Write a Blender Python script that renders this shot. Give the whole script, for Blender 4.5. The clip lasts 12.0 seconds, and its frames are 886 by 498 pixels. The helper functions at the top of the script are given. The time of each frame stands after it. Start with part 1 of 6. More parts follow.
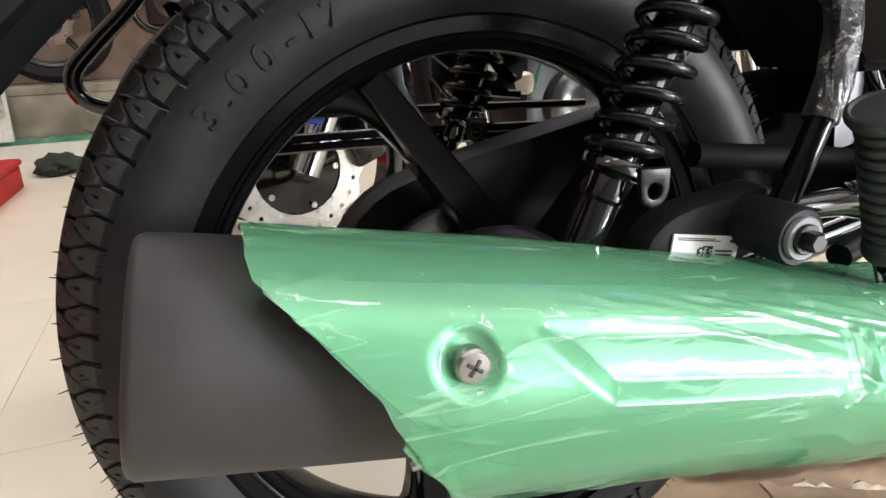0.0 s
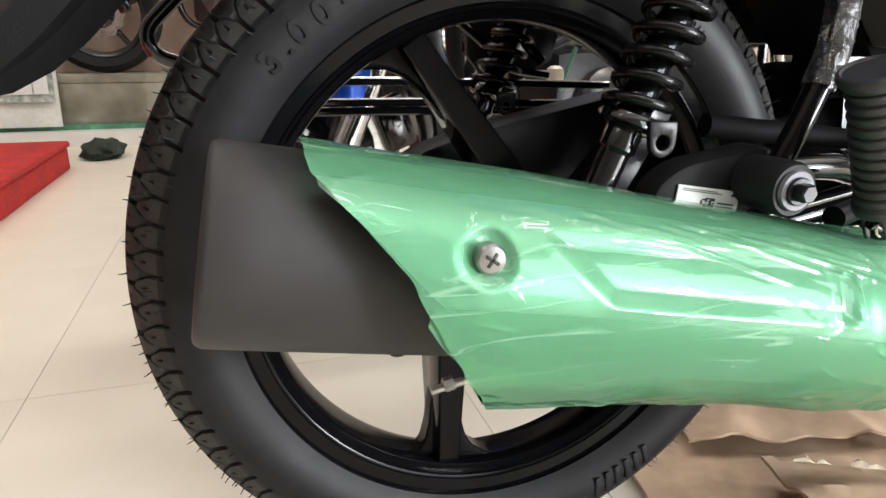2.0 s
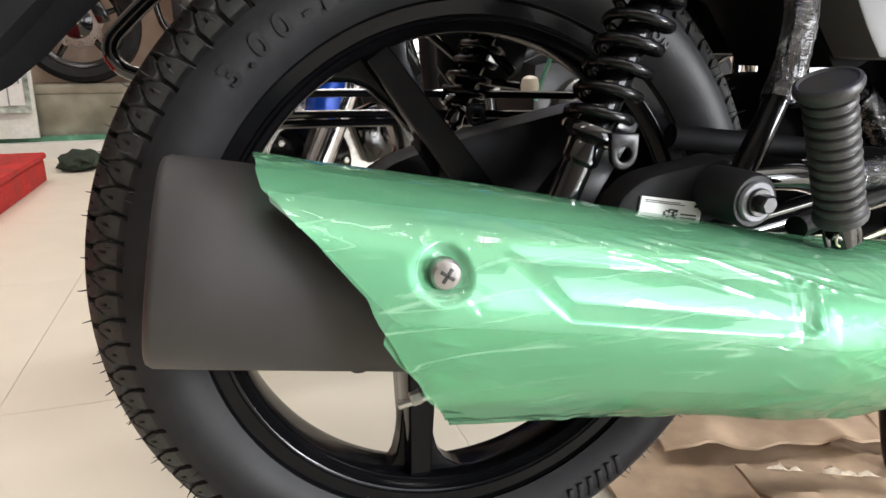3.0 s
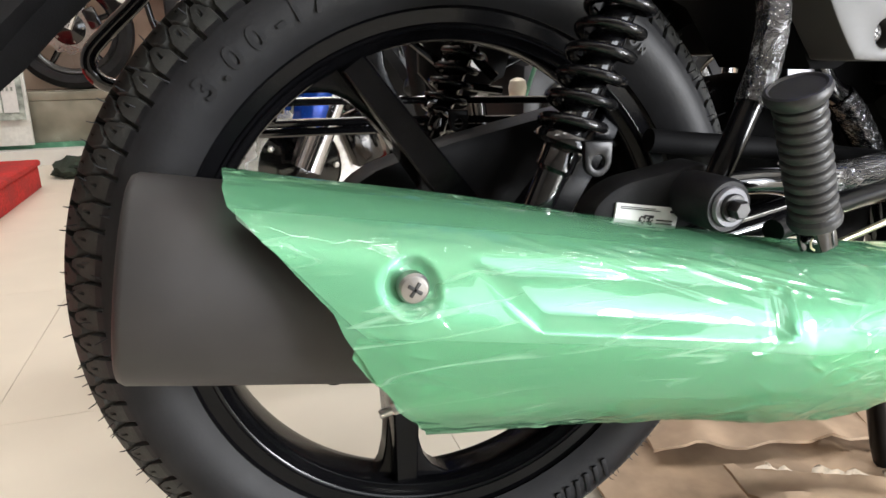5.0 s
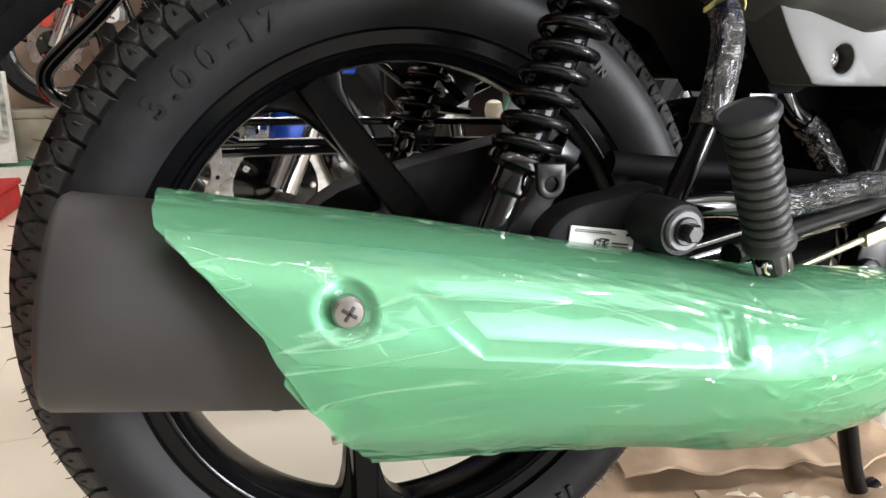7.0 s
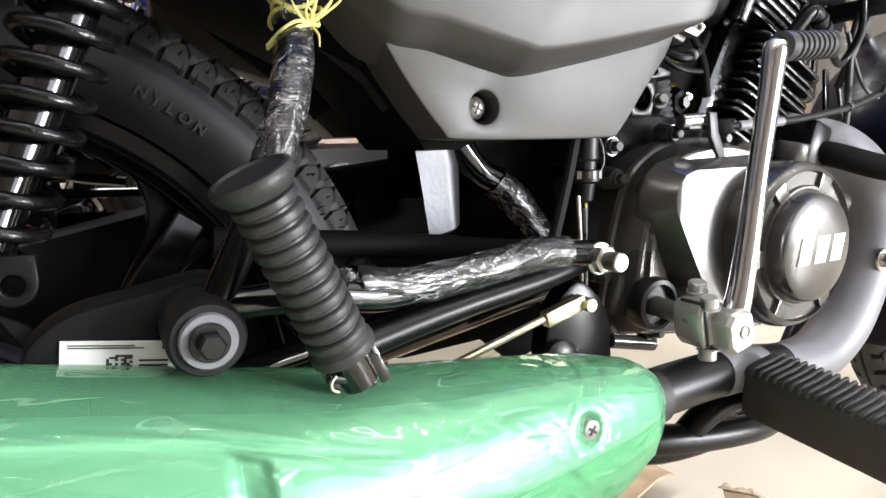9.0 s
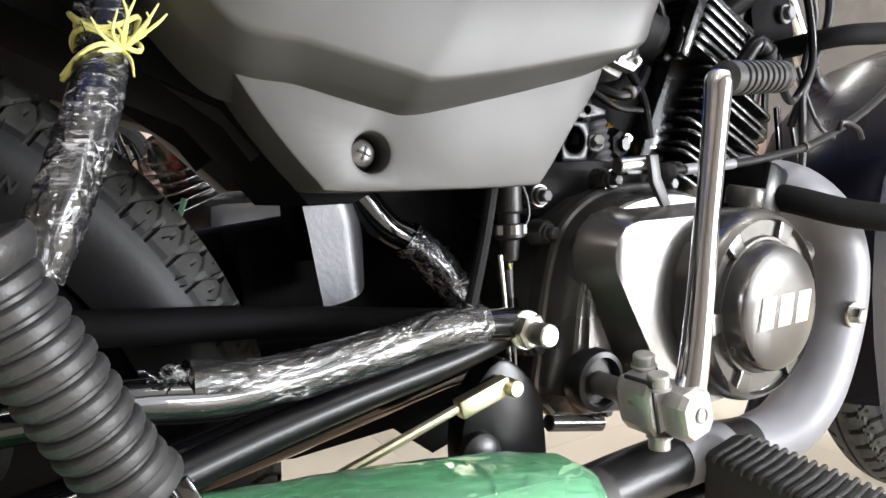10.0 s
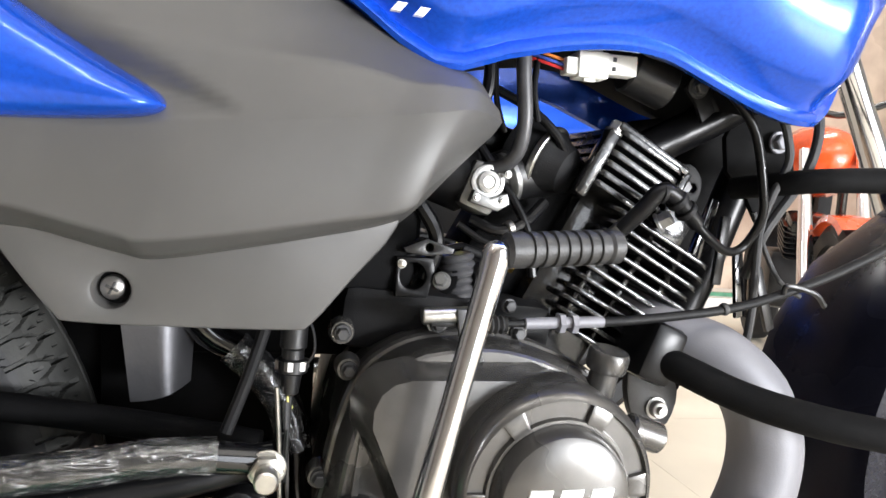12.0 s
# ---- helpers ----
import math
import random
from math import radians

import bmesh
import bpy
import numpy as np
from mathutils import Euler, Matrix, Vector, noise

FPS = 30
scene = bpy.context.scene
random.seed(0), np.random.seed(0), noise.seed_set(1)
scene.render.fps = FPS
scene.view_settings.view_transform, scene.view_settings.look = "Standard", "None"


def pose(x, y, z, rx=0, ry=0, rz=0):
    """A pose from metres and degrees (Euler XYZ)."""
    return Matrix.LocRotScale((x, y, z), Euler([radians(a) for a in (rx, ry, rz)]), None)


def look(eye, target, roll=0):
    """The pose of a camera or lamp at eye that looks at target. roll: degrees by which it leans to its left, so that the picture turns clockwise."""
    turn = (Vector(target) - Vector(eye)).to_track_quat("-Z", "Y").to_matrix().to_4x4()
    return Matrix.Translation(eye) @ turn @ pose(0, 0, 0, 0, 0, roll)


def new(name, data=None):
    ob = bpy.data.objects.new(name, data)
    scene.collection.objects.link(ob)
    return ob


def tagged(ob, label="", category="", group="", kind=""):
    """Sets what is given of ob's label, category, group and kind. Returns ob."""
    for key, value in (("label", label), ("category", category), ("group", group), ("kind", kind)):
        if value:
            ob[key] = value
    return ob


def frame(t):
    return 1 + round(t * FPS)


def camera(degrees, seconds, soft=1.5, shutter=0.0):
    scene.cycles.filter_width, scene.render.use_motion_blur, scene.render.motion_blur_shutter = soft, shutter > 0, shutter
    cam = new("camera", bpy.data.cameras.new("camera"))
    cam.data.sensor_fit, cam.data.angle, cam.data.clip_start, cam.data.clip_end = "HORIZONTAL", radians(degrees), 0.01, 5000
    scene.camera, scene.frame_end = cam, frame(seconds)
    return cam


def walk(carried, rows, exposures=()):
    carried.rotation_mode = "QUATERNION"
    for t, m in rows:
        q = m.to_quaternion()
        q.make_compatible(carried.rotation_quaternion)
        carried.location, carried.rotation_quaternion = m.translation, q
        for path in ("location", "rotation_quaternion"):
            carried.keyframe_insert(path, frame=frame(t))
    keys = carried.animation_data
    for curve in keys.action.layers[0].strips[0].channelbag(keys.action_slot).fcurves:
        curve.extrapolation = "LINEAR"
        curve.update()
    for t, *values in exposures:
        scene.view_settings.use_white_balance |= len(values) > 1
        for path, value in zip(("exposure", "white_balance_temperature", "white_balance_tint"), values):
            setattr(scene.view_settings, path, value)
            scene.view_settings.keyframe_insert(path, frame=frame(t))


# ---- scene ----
cam = camera(68.24, 12.0, soft=1.5)
PATH = [
    (0.0, pose(-0.1823, -0.4596, 0.5109, 71.55, 1.92, -19.86)),
    (0.5, pose(-0.2142, -0.4737, 0.5037, 71.42, 1.72, -17.16)),
    (1.0, pose(-0.2131, -0.5011, 0.4772, 70.78, 0.54, -16.66)),
    (1.5, pose(-0.2075, -0.5119, 0.4797, 72.13, 0.05, -16.10)),
    (2.0, pose(-0.2025, -0.5159, 0.4794, 72.56, -0.19, -16.86)),
    (2.5, pose(-0.2009, -0.5207, 0.4825, 73.12, 0.22, -16.86)),
    (3.0, pose(-0.1873, -0.5166, 0.4819, 73.28, -0.04, -18.21)),
    (5.0, pose(-0.1724, -0.5208, 0.4889, 73.19, 0.82, -18.50)),
    (5.5, pose(-0.1708, -0.5222, 0.4879, 73.80, 0.54, -18.13)),
    (6.0, pose(-0.1683, -0.5218, 0.4865, 74.25, 0.22, -18.17)),
    (6.5, pose(-0.1681, -0.5230, 0.4879, 74.40, 0.16, -18.10)),
    (8.3, pose(0.0158, -0.5194, 0.4846, 77.73, 1.28, -24.25)),
    (8.5, pose(0.0394, -0.5198, 0.4798, 78.48, 1.11, -24.79)),
    (8.8, pose(0.0641, -0.5012, 0.4733, 80.76, 0.23, -27.99)),
    (9.0, pose(0.0882, -0.4930, 0.4796, 80.24, 1.41, -28.71)),
    (9.2, pose(0.1058, -0.4796, 0.4795, 80.74, 1.20, -30.13)),
    (9.5, pose(0.1296, -0.4712, 0.4728, 81.70, 1.79, -31.91)),
    (10.0, pose(0.1699, -0.4430, 0.4791, 84.36, 2.47, -31.46)),
    (10.5, pose(0.2654, -0.4317, 0.5048, 84.80, 2.04, -27.03)),
    (11.0, pose(0.3662, -0.4574, 0.5230, 85.90, 1.83, -24.06)),
    (11.5, pose(0.3954, -0.4851, 0.5443, 86.03, -1.06, -18.05)),
    (12.0, pose(0.4175, -0.5441, 0.5679, 85.43, -4.49, -13.49)),
]
walk(cam, PATH, exposures=[(0.0, 0.0), (6.5, 0.03), (8.5, -0.06), (9.5, 0.11), (10.0, 0.08), (10.5, 0.2), (11.0, 0.14), (11.5, 0.07), (12.0, 0.08)])

# ---------------------------------------------------------------- light
world = bpy.data.worlds.new("showroom_air")
scene.world = world
world.use_nodes = True
world.node_tree.nodes["Background"].inputs[0].default_value = (0.9, 0.95, 1.0, 1)
world.node_tree.nodes["Background"].inputs[1].default_value = 0.05


def ceiling_lamp(x, y, sx, sy, watts, z=2.86):
    data = bpy.data.lights.new("ceiling_lamp", "AREA")
    data.shape, data.size, data.size_y, data.energy = "RECTANGLE", sx, sy, watts
    data.color = (1.0, 0.98, 0.97)
    ob = new("ceiling_lamp", data)
    ob.matrix_world = pose(x, y, z)
    return ob


for lx, watts in ((-1.6, 8), (0.3, 11), (2.2, 13)):
    ceiling_lamp(lx, -1.05, 1.2, 0.12, watts)
    ceiling_lamp(lx + 0.3, 1.5, 1.2, 0.12, 24)

# daylight through the shop front behind the camera: the sky, and low down the sunlit street
shop = bpy.data.lights.new("shop_front_daylight", "AREA")
shop.shape, shop.size, shop.size_y, shop.energy, shop.color = "RECTANGLE", 3.4, 2.1, 125, (0.92, 0.965, 1.04)
new("shop_front_daylight", shop).matrix_world = look((2.9, -2.94, 1.17), (2.9, 0, 1.17))
street = bpy.data.lights.new("sunlit_street", "AREA")
street.shape, street.size, street.size_y, street.energy, street.color = "RECTANGLE", 1.3, 0.42, 215, (0.96, 0.97, 1.0)
new("sunlit_street", street).matrix_world = look((2.9, -2.92, 0.56), (1.2, 0, 0.50))

# ---------------------------------------------------------------- materials


def mat(name, base, rough=0.5, metal=0.0, vary=0.12, scale=30.0, bump=0.0, bscale=200.0, coat=0.0, spec=0.5,
        rvary=0.1, worn=None, wscale=8.0):
    """A surface with colour and gloss that vary at two scales and a fine relief."""
    m = bpy.data.materials.new(name)
    m.use_nodes = True
    nt = m.node_tree
    b = nt.nodes["Principled BSDF"]
    b.inputs["Roughness"].default_value = rough
    b.inputs["Metallic"].default_value = metal
    b.inputs["Specular IOR Level"].default_value = spec
    b.inputs["Coat Weight"].default_value = coat
    b.inputs["Coat Roughness"].default_value = 0.04
    tc = nt.nodes.new("ShaderNodeTexCoord")
    n1 = nt.nodes.new("ShaderNodeTexNoise")
    n1.inputs["Scale"].default_value, n1.inputs["Detail"].default_value = scale, 5
    n2 = nt.nodes.new("ShaderNodeTexNoise")
    n2.inputs["Scale"].default_value, n2.inputs["Detail"].default_value = wscale, 3
    nt.links.new(tc.outputs["Object"], n1.inputs["Vector"])
    nt.links.new(tc.outputs["Object"], n2.inputs["Vector"])
    add = nt.nodes.new("ShaderNodeMath")
    add.operation = "MULTIPLY"
    nt.links.new(n1.outputs[0], add.inputs[0])
    nt.links.new(n2.outputs[0], add.inputs[1])
    ramp = nt.nodes.new("ShaderNodeMapRange")
    ramp.inputs[1].default_value, ramp.inputs[2].default_value = 0.12, 0.4
    nt.links.new(add.outputs[0], ramp.inputs[0])
    mix = nt.nodes.new("ShaderNodeMix")
    mix.data_type = "RGBA"
    other = worn or tuple(min(1, c * (1 + 2.2 * vary)) for c in base)
    mix.inputs[6].default_value = (*[c * (1 - vary) for c in base], 1)
    mix.inputs[7].default_value = (*other, 1)
    nt.links.new(ramp.outputs[0], mix.inputs[0])
    nt.links.new(mix.outputs[2], b.inputs["Base Color"])
    rr = nt.nodes.new("ShaderNodeMapRange")
    rr.inputs[1].default_value, rr.inputs[2].default_value = 0.3, 0.7
    rr.inputs[3].default_value, rr.inputs[4].default_value = max(0.02, rough - rvary), min(1, rough + rvary)
    nt.links.new(n2.outputs[0], rr.inputs[0])
    nt.links.new(rr.outputs[0], b.inputs["Roughness"])
    if bump:
        n3 = nt.nodes.new("ShaderNodeTexNoise")
        n3.inputs["Scale"].default_value, n3.inputs["Detail"].default_value = bscale, 4
        nt.links.new(tc.outputs["Object"], n3.inputs["Vector"])
        bn = nt.nodes.new("ShaderNodeBump")
        bn.inputs["Strength"].default_value, bn.inputs["Distance"].default_value = bump, 0.001
        nt.links.new(n3.outputs[0], bn.inputs["Height"])
        nt.links.new(bn.outputs[0], b.inputs["Normal"])
    return m


def film_mat(name, tint, body, clear, rough=0.05, bscale=45.0, bump=0.3, stretch=(0.30, 1.0, 1.6), crease=0.3, cscale=60.0,
             milk_glint=(0.8, 0.8, 0.8), turn=-14, fold=(0.08, 1.0, 1.5), width=0.022, ior=1.5):
    """Thin plastic film: a see-through tint, a little milkiness along sharp folds whose pale lines also paint glints,
    and a clear gloss on top.
    """
    m = bpy.data.materials.new(name)
    m.use_nodes = True
    nt = m.node_tree
    nt.nodes.remove(nt.nodes["Principled BSDF"])
    out = nt.nodes["Material Output"]

    def node(kind, **values):
        n = nt.nodes.new("ShaderNode" + kind)
        for key, value in values.items():
            n.inputs[key].default_value = value
        return n

    def wire(a, b):
        nt.links.new(a, b)

    def calc(op, a, b=None, c=None):
        n = nt.nodes.new("ShaderNodeMath")
        n.operation = op
        for k, v in enumerate((a, b, c)):
            if v is None:
                continue
            if isinstance(v, float):
                n.inputs[k].default_value = v
            else:
                wire(v, n.inputs[k])
        return n.outputs[0]

    def ramp(v, a, b, c, d):
        n = nt.nodes.new("ShaderNodeMapRange")
        for k, q in zip((1, 2, 3, 4), (a, b, c, d)):
            n.inputs[k].default_value = q
        wire(v, n.inputs[0])
        return n.outputs[0]

    tc = nt.nodes.new("ShaderNodeTexCoord")

    def mapped(scale):
        n = node("Mapping", Scale=scale, Rotation=(0, radians(turn), 0))
        wire(tc.outputs["Object"], n.inputs[0])
        return n.outputs[0]

    soft = node("TexNoise", Scale=bscale, Detail=3.0, Distortion=0.8)
    wire(mapped(stretch), soft.inputs["Vector"])
    wave = ramp(calc("ABSOLUTE", calc("SUBTRACT", soft.outputs[0], 0.5)), 0.0, 0.12, 1.0, 0.0)
    fine = node("TexNoise", Scale=cscale, Detail=2.0, Distortion=0.15)
    wire(mapped(fold), fine.inputs["Vector"])
    thin = ramp(calc("ABSOLUTE", calc("SUBTRACT", fine.outputs[0], 0.5)), 0.0, width, 1.0, 0.0)
    patch = node("TexNoise", Scale=cscale * 0.35, Detail=2.0)
    wire(tc.outputs["Object"], patch.inputs["Vector"])
    lines = calc("MULTIPLY", thin, ramp(patch.outputs[0], 0.42, 0.62, 0.0, 1.0))
    relief = calc("MULTIPLY_ADD", lines, 0.35, wave)
    bn = node("Bump", Strength=bump, Distance=0.003)
    wire(relief, bn.inputs["Height"])
    # pale fold lines in the colour: milkiness and painted glints
    tone = nt.nodes.new("ShaderNodeMix")
    tone.data_type = "RGBA"
    tone.inputs[6].default_value, tone.inputs[7].default_value = (*body, 1), (*milk_glint, 1)
    wire(lines, tone.inputs[0])
    dull = node("BsdfDiffuse")
    wire(tone.outputs[2], dull.inputs["Color"])
    see = node("BsdfTransparent", Color=(*tint, 1))
    inner = nt.nodes.new("ShaderNodeMixShader")
    wire(calc("MULTIPLY_ADD", lines, -crease, clear), inner.inputs[0])
    wire(dull.outputs[0], inner.inputs[1])
    wire(see.outputs[0], inner.inputs[2])
    shine = node("BsdfGlossy", Roughness=rough)
    wire(bn.outputs[0], shine.inputs["Normal"])
    gloss = node("Fresnel", IOR=ior)
    wire(bn.outputs[0], gloss.inputs["Normal"])
    outer = nt.nodes.new("ShaderNodeMixShader")
    wire(gloss.outputs[0], outer.inputs[0])
    wire(inner.outputs[0], outer.inputs[1])
    wire(shine.outputs[0], outer.inputs[2])
    wire(outer.outputs[0], out.inputs[0])
    return m


GLOSS = mat("gloss_black_paint", (0.003, 0.003, 0.0035), 0.12, 0, 0.2, 40, coat=0.6, rvary=0.04)
WHEELBLACK = mat("black_wheel_paint", (0.003, 0.003, 0.0035), 0.17, 0, 0.2, 40, spec=0.18, rvary=0.04)
SPRINGBLACK = mat("black_spring_enamel", (0.004, 0.004, 0.0045), 0.20, 0, 0.2, 90, spec=0.32, bump=0.5, bscale=260, rvary=0.05)
SATIN = mat("satin_black_paint", (0.006, 0.006, 0.0065), 0.36, 0, 0.2, 60, bump=0.15, bscale=500)
MATTE = mat("matte_black_plastic", (0.005, 0.005, 0.0055), 0.55, 0, 0.2, 60, spec=0.22, bump=0.25, bscale=900)
# dull black of the crash bars; on inner parts its extra darkness paints recess shade
DULLBLACK = mat("dull_black_moulding", (0.003, 0.003, 0.0033), 0.75, 0, 0.2, 60, spec=0.10, bump=0.2, bscale=900)
CANPAINT = mat("heat_proof_black_paint", (0.024, 0.0225, 0.022), 0.55, 0.0, 0.12, 25, bump=0.08, bscale=2600)
RUBBER = mat("tyre_rubber", (0.006, 0.006, 0.0068), 0.54, 0, 0.25, 35, bump=0.12, bscale=350, spec=0.30, worn=(0.011, 0.0111, 0.0124))
TREAD = mat("dusty_tread_rubber", (0.021, 0.021, 0.0198), 0.62, 0, 0.3, 45, bump=0.3, bscale=350, spec=0.30, worn=(0.048, 0.0485, 0.045))
PEGRUBBER = mat("footrest_rubber", (0.024, 0.024, 0.0245), 0.5, 0, 0.2, 60, bump=0.2, bscale=700)
CHROME = mat("chrome", (0.78, 0.78, 0.81), 0.13, 1.0, 0.05, 40, rvary=0.03)
ZINC = mat("zinc_plated_steel", (0.48, 0.47, 0.44), 0.28, 1.0, 0.15, 90, bump=0.1, bscale=600)
DULLZINC = mat("dull_zinc_steel", (0.30, 0.29, 0.28), 0.36, 0.9, 0.2, 90, bump=0.1, bscale=600)
YZINC = mat("yellow_zinc_steel", (0.76, 0.70, 0.50), 0.38, 1.0, 0.15, 90)
BRASS = mat("brass", (0.75, 0.48, 0.12), 0.22, 1.0, 0.12, 90)
SOCKET = mat("dark_grey_steel", (0.055, 0.055, 0.056), 0.42, 0.35, 0.15, 90)
ENGINE = mat("dark_grey_engine_paint", (0.100, 0.097, 0.093), 0.22, 0.66, 0.10, 50, bump=0.05, bscale=900, coat=0.15)
BRIGHTCAST = mat("bright_cast_alloy", (0.46, 0.46, 0.45), 0.33, 0.55, 0.12, 90, bump=0.2, bscale=500)
CASTING = mat("bare_cast_aluminium", (0.22, 0.22, 0.215), 0.42, 0.8, 0.15, 120, bump=0.12, bscale=500)
FINBLACK = mat("black_cylinder_paint", (0.007, 0.007, 0.0075), 0.19, 0.0, 0.2, 120, bump=0.9, bscale=130, coat=0.45, spec=0.45)
BARBLACK = mat("semi_gloss_black_bar_paint", (0.004, 0.004, 0.0045), 0.30, 0, 0.2, 60, spec=0.22, rvary=0.04)
PANEL = mat("grey_textured_plastic", (0.066, 0.0642, 0.0615), 0.48, 0, 0.06, 20, bump=0.10, bscale=3200, rvary=0.05)
PIPEGREY = mat("satin_grey_pipe_paint", (0.185, 0.185, 0.203), 0.50, 0.1, 0.08, 25, bump=0.15, bscale=900)
BLUE = mat("metallic_blue_paint", (0.006, 0.070, 0.50), 0.22, 0.42, 0.15, 300, coat=0.4, rvary=0.04)
DEEPBLUE = mat("dark_blue_paint", (0.006, 0.0065, 0.012), 0.26, 0.0, 0.15, 300, spec=0.14)
ORANGE = mat("orange_paint", (0.70, 0.08, 0.015), 0.22, 0.0, 0.12, 60, coat=0.8)
WHITEPL = mat("white_plastic", (0.72, 0.72, 0.68), 0.4, 0, 0.06, 60)
PAPER = mat("white_label_paper", (0.75, 0.75, 0.73), 0.45, 0, 0.05, 60)
INK = mat("label_ink", (0.03, 0.03, 0.03), 0.6, 0, 0.1, 60)
CARD = mat("brown_cardboard", (0.42, 0.30, 0.20), 0.75, 0, 0.2, 18, bump=0.4, bscale=120, wscale=6)
TORN = mat("torn_paper_fibre", (0.62, 0.52, 0.40), 0.9, 0, 0.2, 90, bump=0.8, bscale=400)
CREAM = mat("cream_wrapped_metal", (0.55, 0.50, 0.40), 0.4, 0.2, 0.1, 40)
TILE = mat("polished_cream_floor_tile", (0.735, 0.68, 0.57), 0.34, 0, 0.018, 9, wscale=5.0, rvary=0.015, spec=0.28)
GROUT = mat("floor_grout", (0.42, 0.37, 0.29), 0.8, 0, 0.1, 40)
CARPET = mat("red_carpet", (0.40, 0.020, 0.018), 0.9, 0, 0.25, 120, bump=0.8, bscale=600, wscale=10)
PLASTER = mat("white_wall_paint", (0.74, 0.72, 0.68), 0.7, 0, 0.05, 8, wscale=1.5)
GREYWALL = mat("grey_wall_paint", (0.30, 0.29, 0.28), 0.7, 0, 0.08, 8, wscale=1.5)
# unseen south and west walls: grey set for the fill and reflections they give
FILLWALL = mat("grey_unseen_wall_paint", (0.32, 0.31, 0.295), 0.7, 0, 0.08, 8, wscale=1.5)
SLEEVE = mat("brushed_bare_metal", (0.105, 0.105, 0.112), 0.40, 0.75, 0.15, 25, bump=0.15, bscale=300)
WARM = mat("brown_wall_paint", (0.50, 0.34, 0.26), 0.25, 0, 0.3, 3.0, worn=(0.74, 0.60, 0.48), wscale=1.6)
STAGE = mat("dark_brown_stage", (0.24, 0.215, 0.16), 0.25, 0, 0.4, 5.0, worn=(0.40, 0.38, 0.30), wscale=2.5)
HOSEGREY = mat("dark_grey_hose", (0.045, 0.045, 0.048), 0.4, 0, 0.15, 60)
GREENTRIM = mat("green_glass_edge", (0.08, 0.22, 0.14), 0.2, 0, 0.3, 20)
YELLOW = mat("pale_yellow_twine", (0.70, 0.66, 0.22), 0.6, 0, 0.15, 200)
LOGO = mat("white_raised_lettering", (0.80, 0.80, 0.78), 0.3, 0.3, 0.04, 60)
GREENFILM = film_mat("green_protective_film", (0.60, 0.965, 0.76), (0.235, 0.66, 0.36), 0.66, rough=0.05, bscale=22, bump=0.03, crease=0.10, cscale=42, milk_glint=(0.46, 0.82, 0.56), width=0.016)
CLEARFILM = film_mat("clear_stretch_film", (0.97, 0.97, 0.97), (0.30, 0.30, 0.31), 0.94, rough=0.06, bscale=60, bump=0.18, stretch=(0.30, 1.3, 1.3), crease=0.42, cscale=190, width=0.045, milk_glint=(0.80, 0.80, 0.81), turn=-34, fold=(0.12, 1.3, 1.3), ior=1.75)
SHIELD = mat("satin_chrome_shield", (0.57, 0.58, 0.56), 0.40, 0.85, 0.04, 15, rvary=0.05)

# ---------------------------------------------------------------- mesh helpers


def finish(name, bm, material, parent=None, label="", angle=35):
    bmesh.ops.recalc_face_normals(bm, faces=bm.faces[:])
    me = bpy.data.meshes.new(name)
    bm.to_mesh(me)
    bm.free()
    me.materials.append(material)
    me.shade_smooth()
    me.set_sharp_from_angle(angle=radians(angle))
    ob = new(name, me)
    if parent:
        ob.parent = parent
    if label:
        ob["label"] = label
    return ob


def part(name, bm, material, parent, label="", angle=35):
    return finish(name, bm, material, parent, label, angle)


def thing(name, label, category, group="", at=(0, 0, 0)):
    ob = new(name)
    ob.location = at
    return tagged(ob, label, category, group)


def spline(pts, n=6):
    """Points of a smooth curve through pts."""
    p = [Vector(q) for q in pts]
    if len(p) < 3:
        return p
    e = [2 * p[0] - p[1]] + p + [2 * p[-1] - p[-2]]
    out = []
    for i in range(1, len(e) - 2):
        a, b, c, d = e[i - 1:i + 3]
        for k in range(n):
            t = k / n
            out.append(0.5 * ((2 * b) + (c - a) * t + (2 * a - 5 * b + 4 * c - d) * t * t + (3 * b - a - 3 * c + d) * t ** 3))
    out.append(p[-1])
    return out


def tube(pts, r, seg=12, n=6, bm=None, caps=True, flat=1.0):
    """A round bar along a smooth curve. r: one radius, or one for each point given."""
    bm = bm or bmesh.new()
    line = spline(pts, n)
    rs = [r] * len(line) if not isinstance(r, (list, tuple)) else [
        float(np.interp(i / (len(line) - 1) * (len(r) - 1), range(len(r)), r)) for i in range(len(line))]
    side = None
    rings = []
    for i, p in enumerate(line):
        d = (line[min(i + 1, len(line) - 1)] - line[max(i - 1, 0)]).normalized()
        if side is None:
            side = d.cross(Vector((0.3, 1, 0.2))).normalized()
        side = (side - d * side.dot(d)).normalized()
        up = d.cross(side)
        rings.append([bm.verts.new(p + (side * math.cos(a) + up * math.sin(a) * flat) * rs[i])
                      for a in (2 * math.pi * k / seg for k in range(seg))])
    for a, b in zip(rings, rings[1:]):
        for k in range(seg):
            bm.faces.new((a[k], a[(k + 1) % seg], b[(k + 1) % seg], b[k]))
    if caps:
        bm.faces.new(rings[0][::-1])
        bm.faces.new(rings[-1])
    return bm


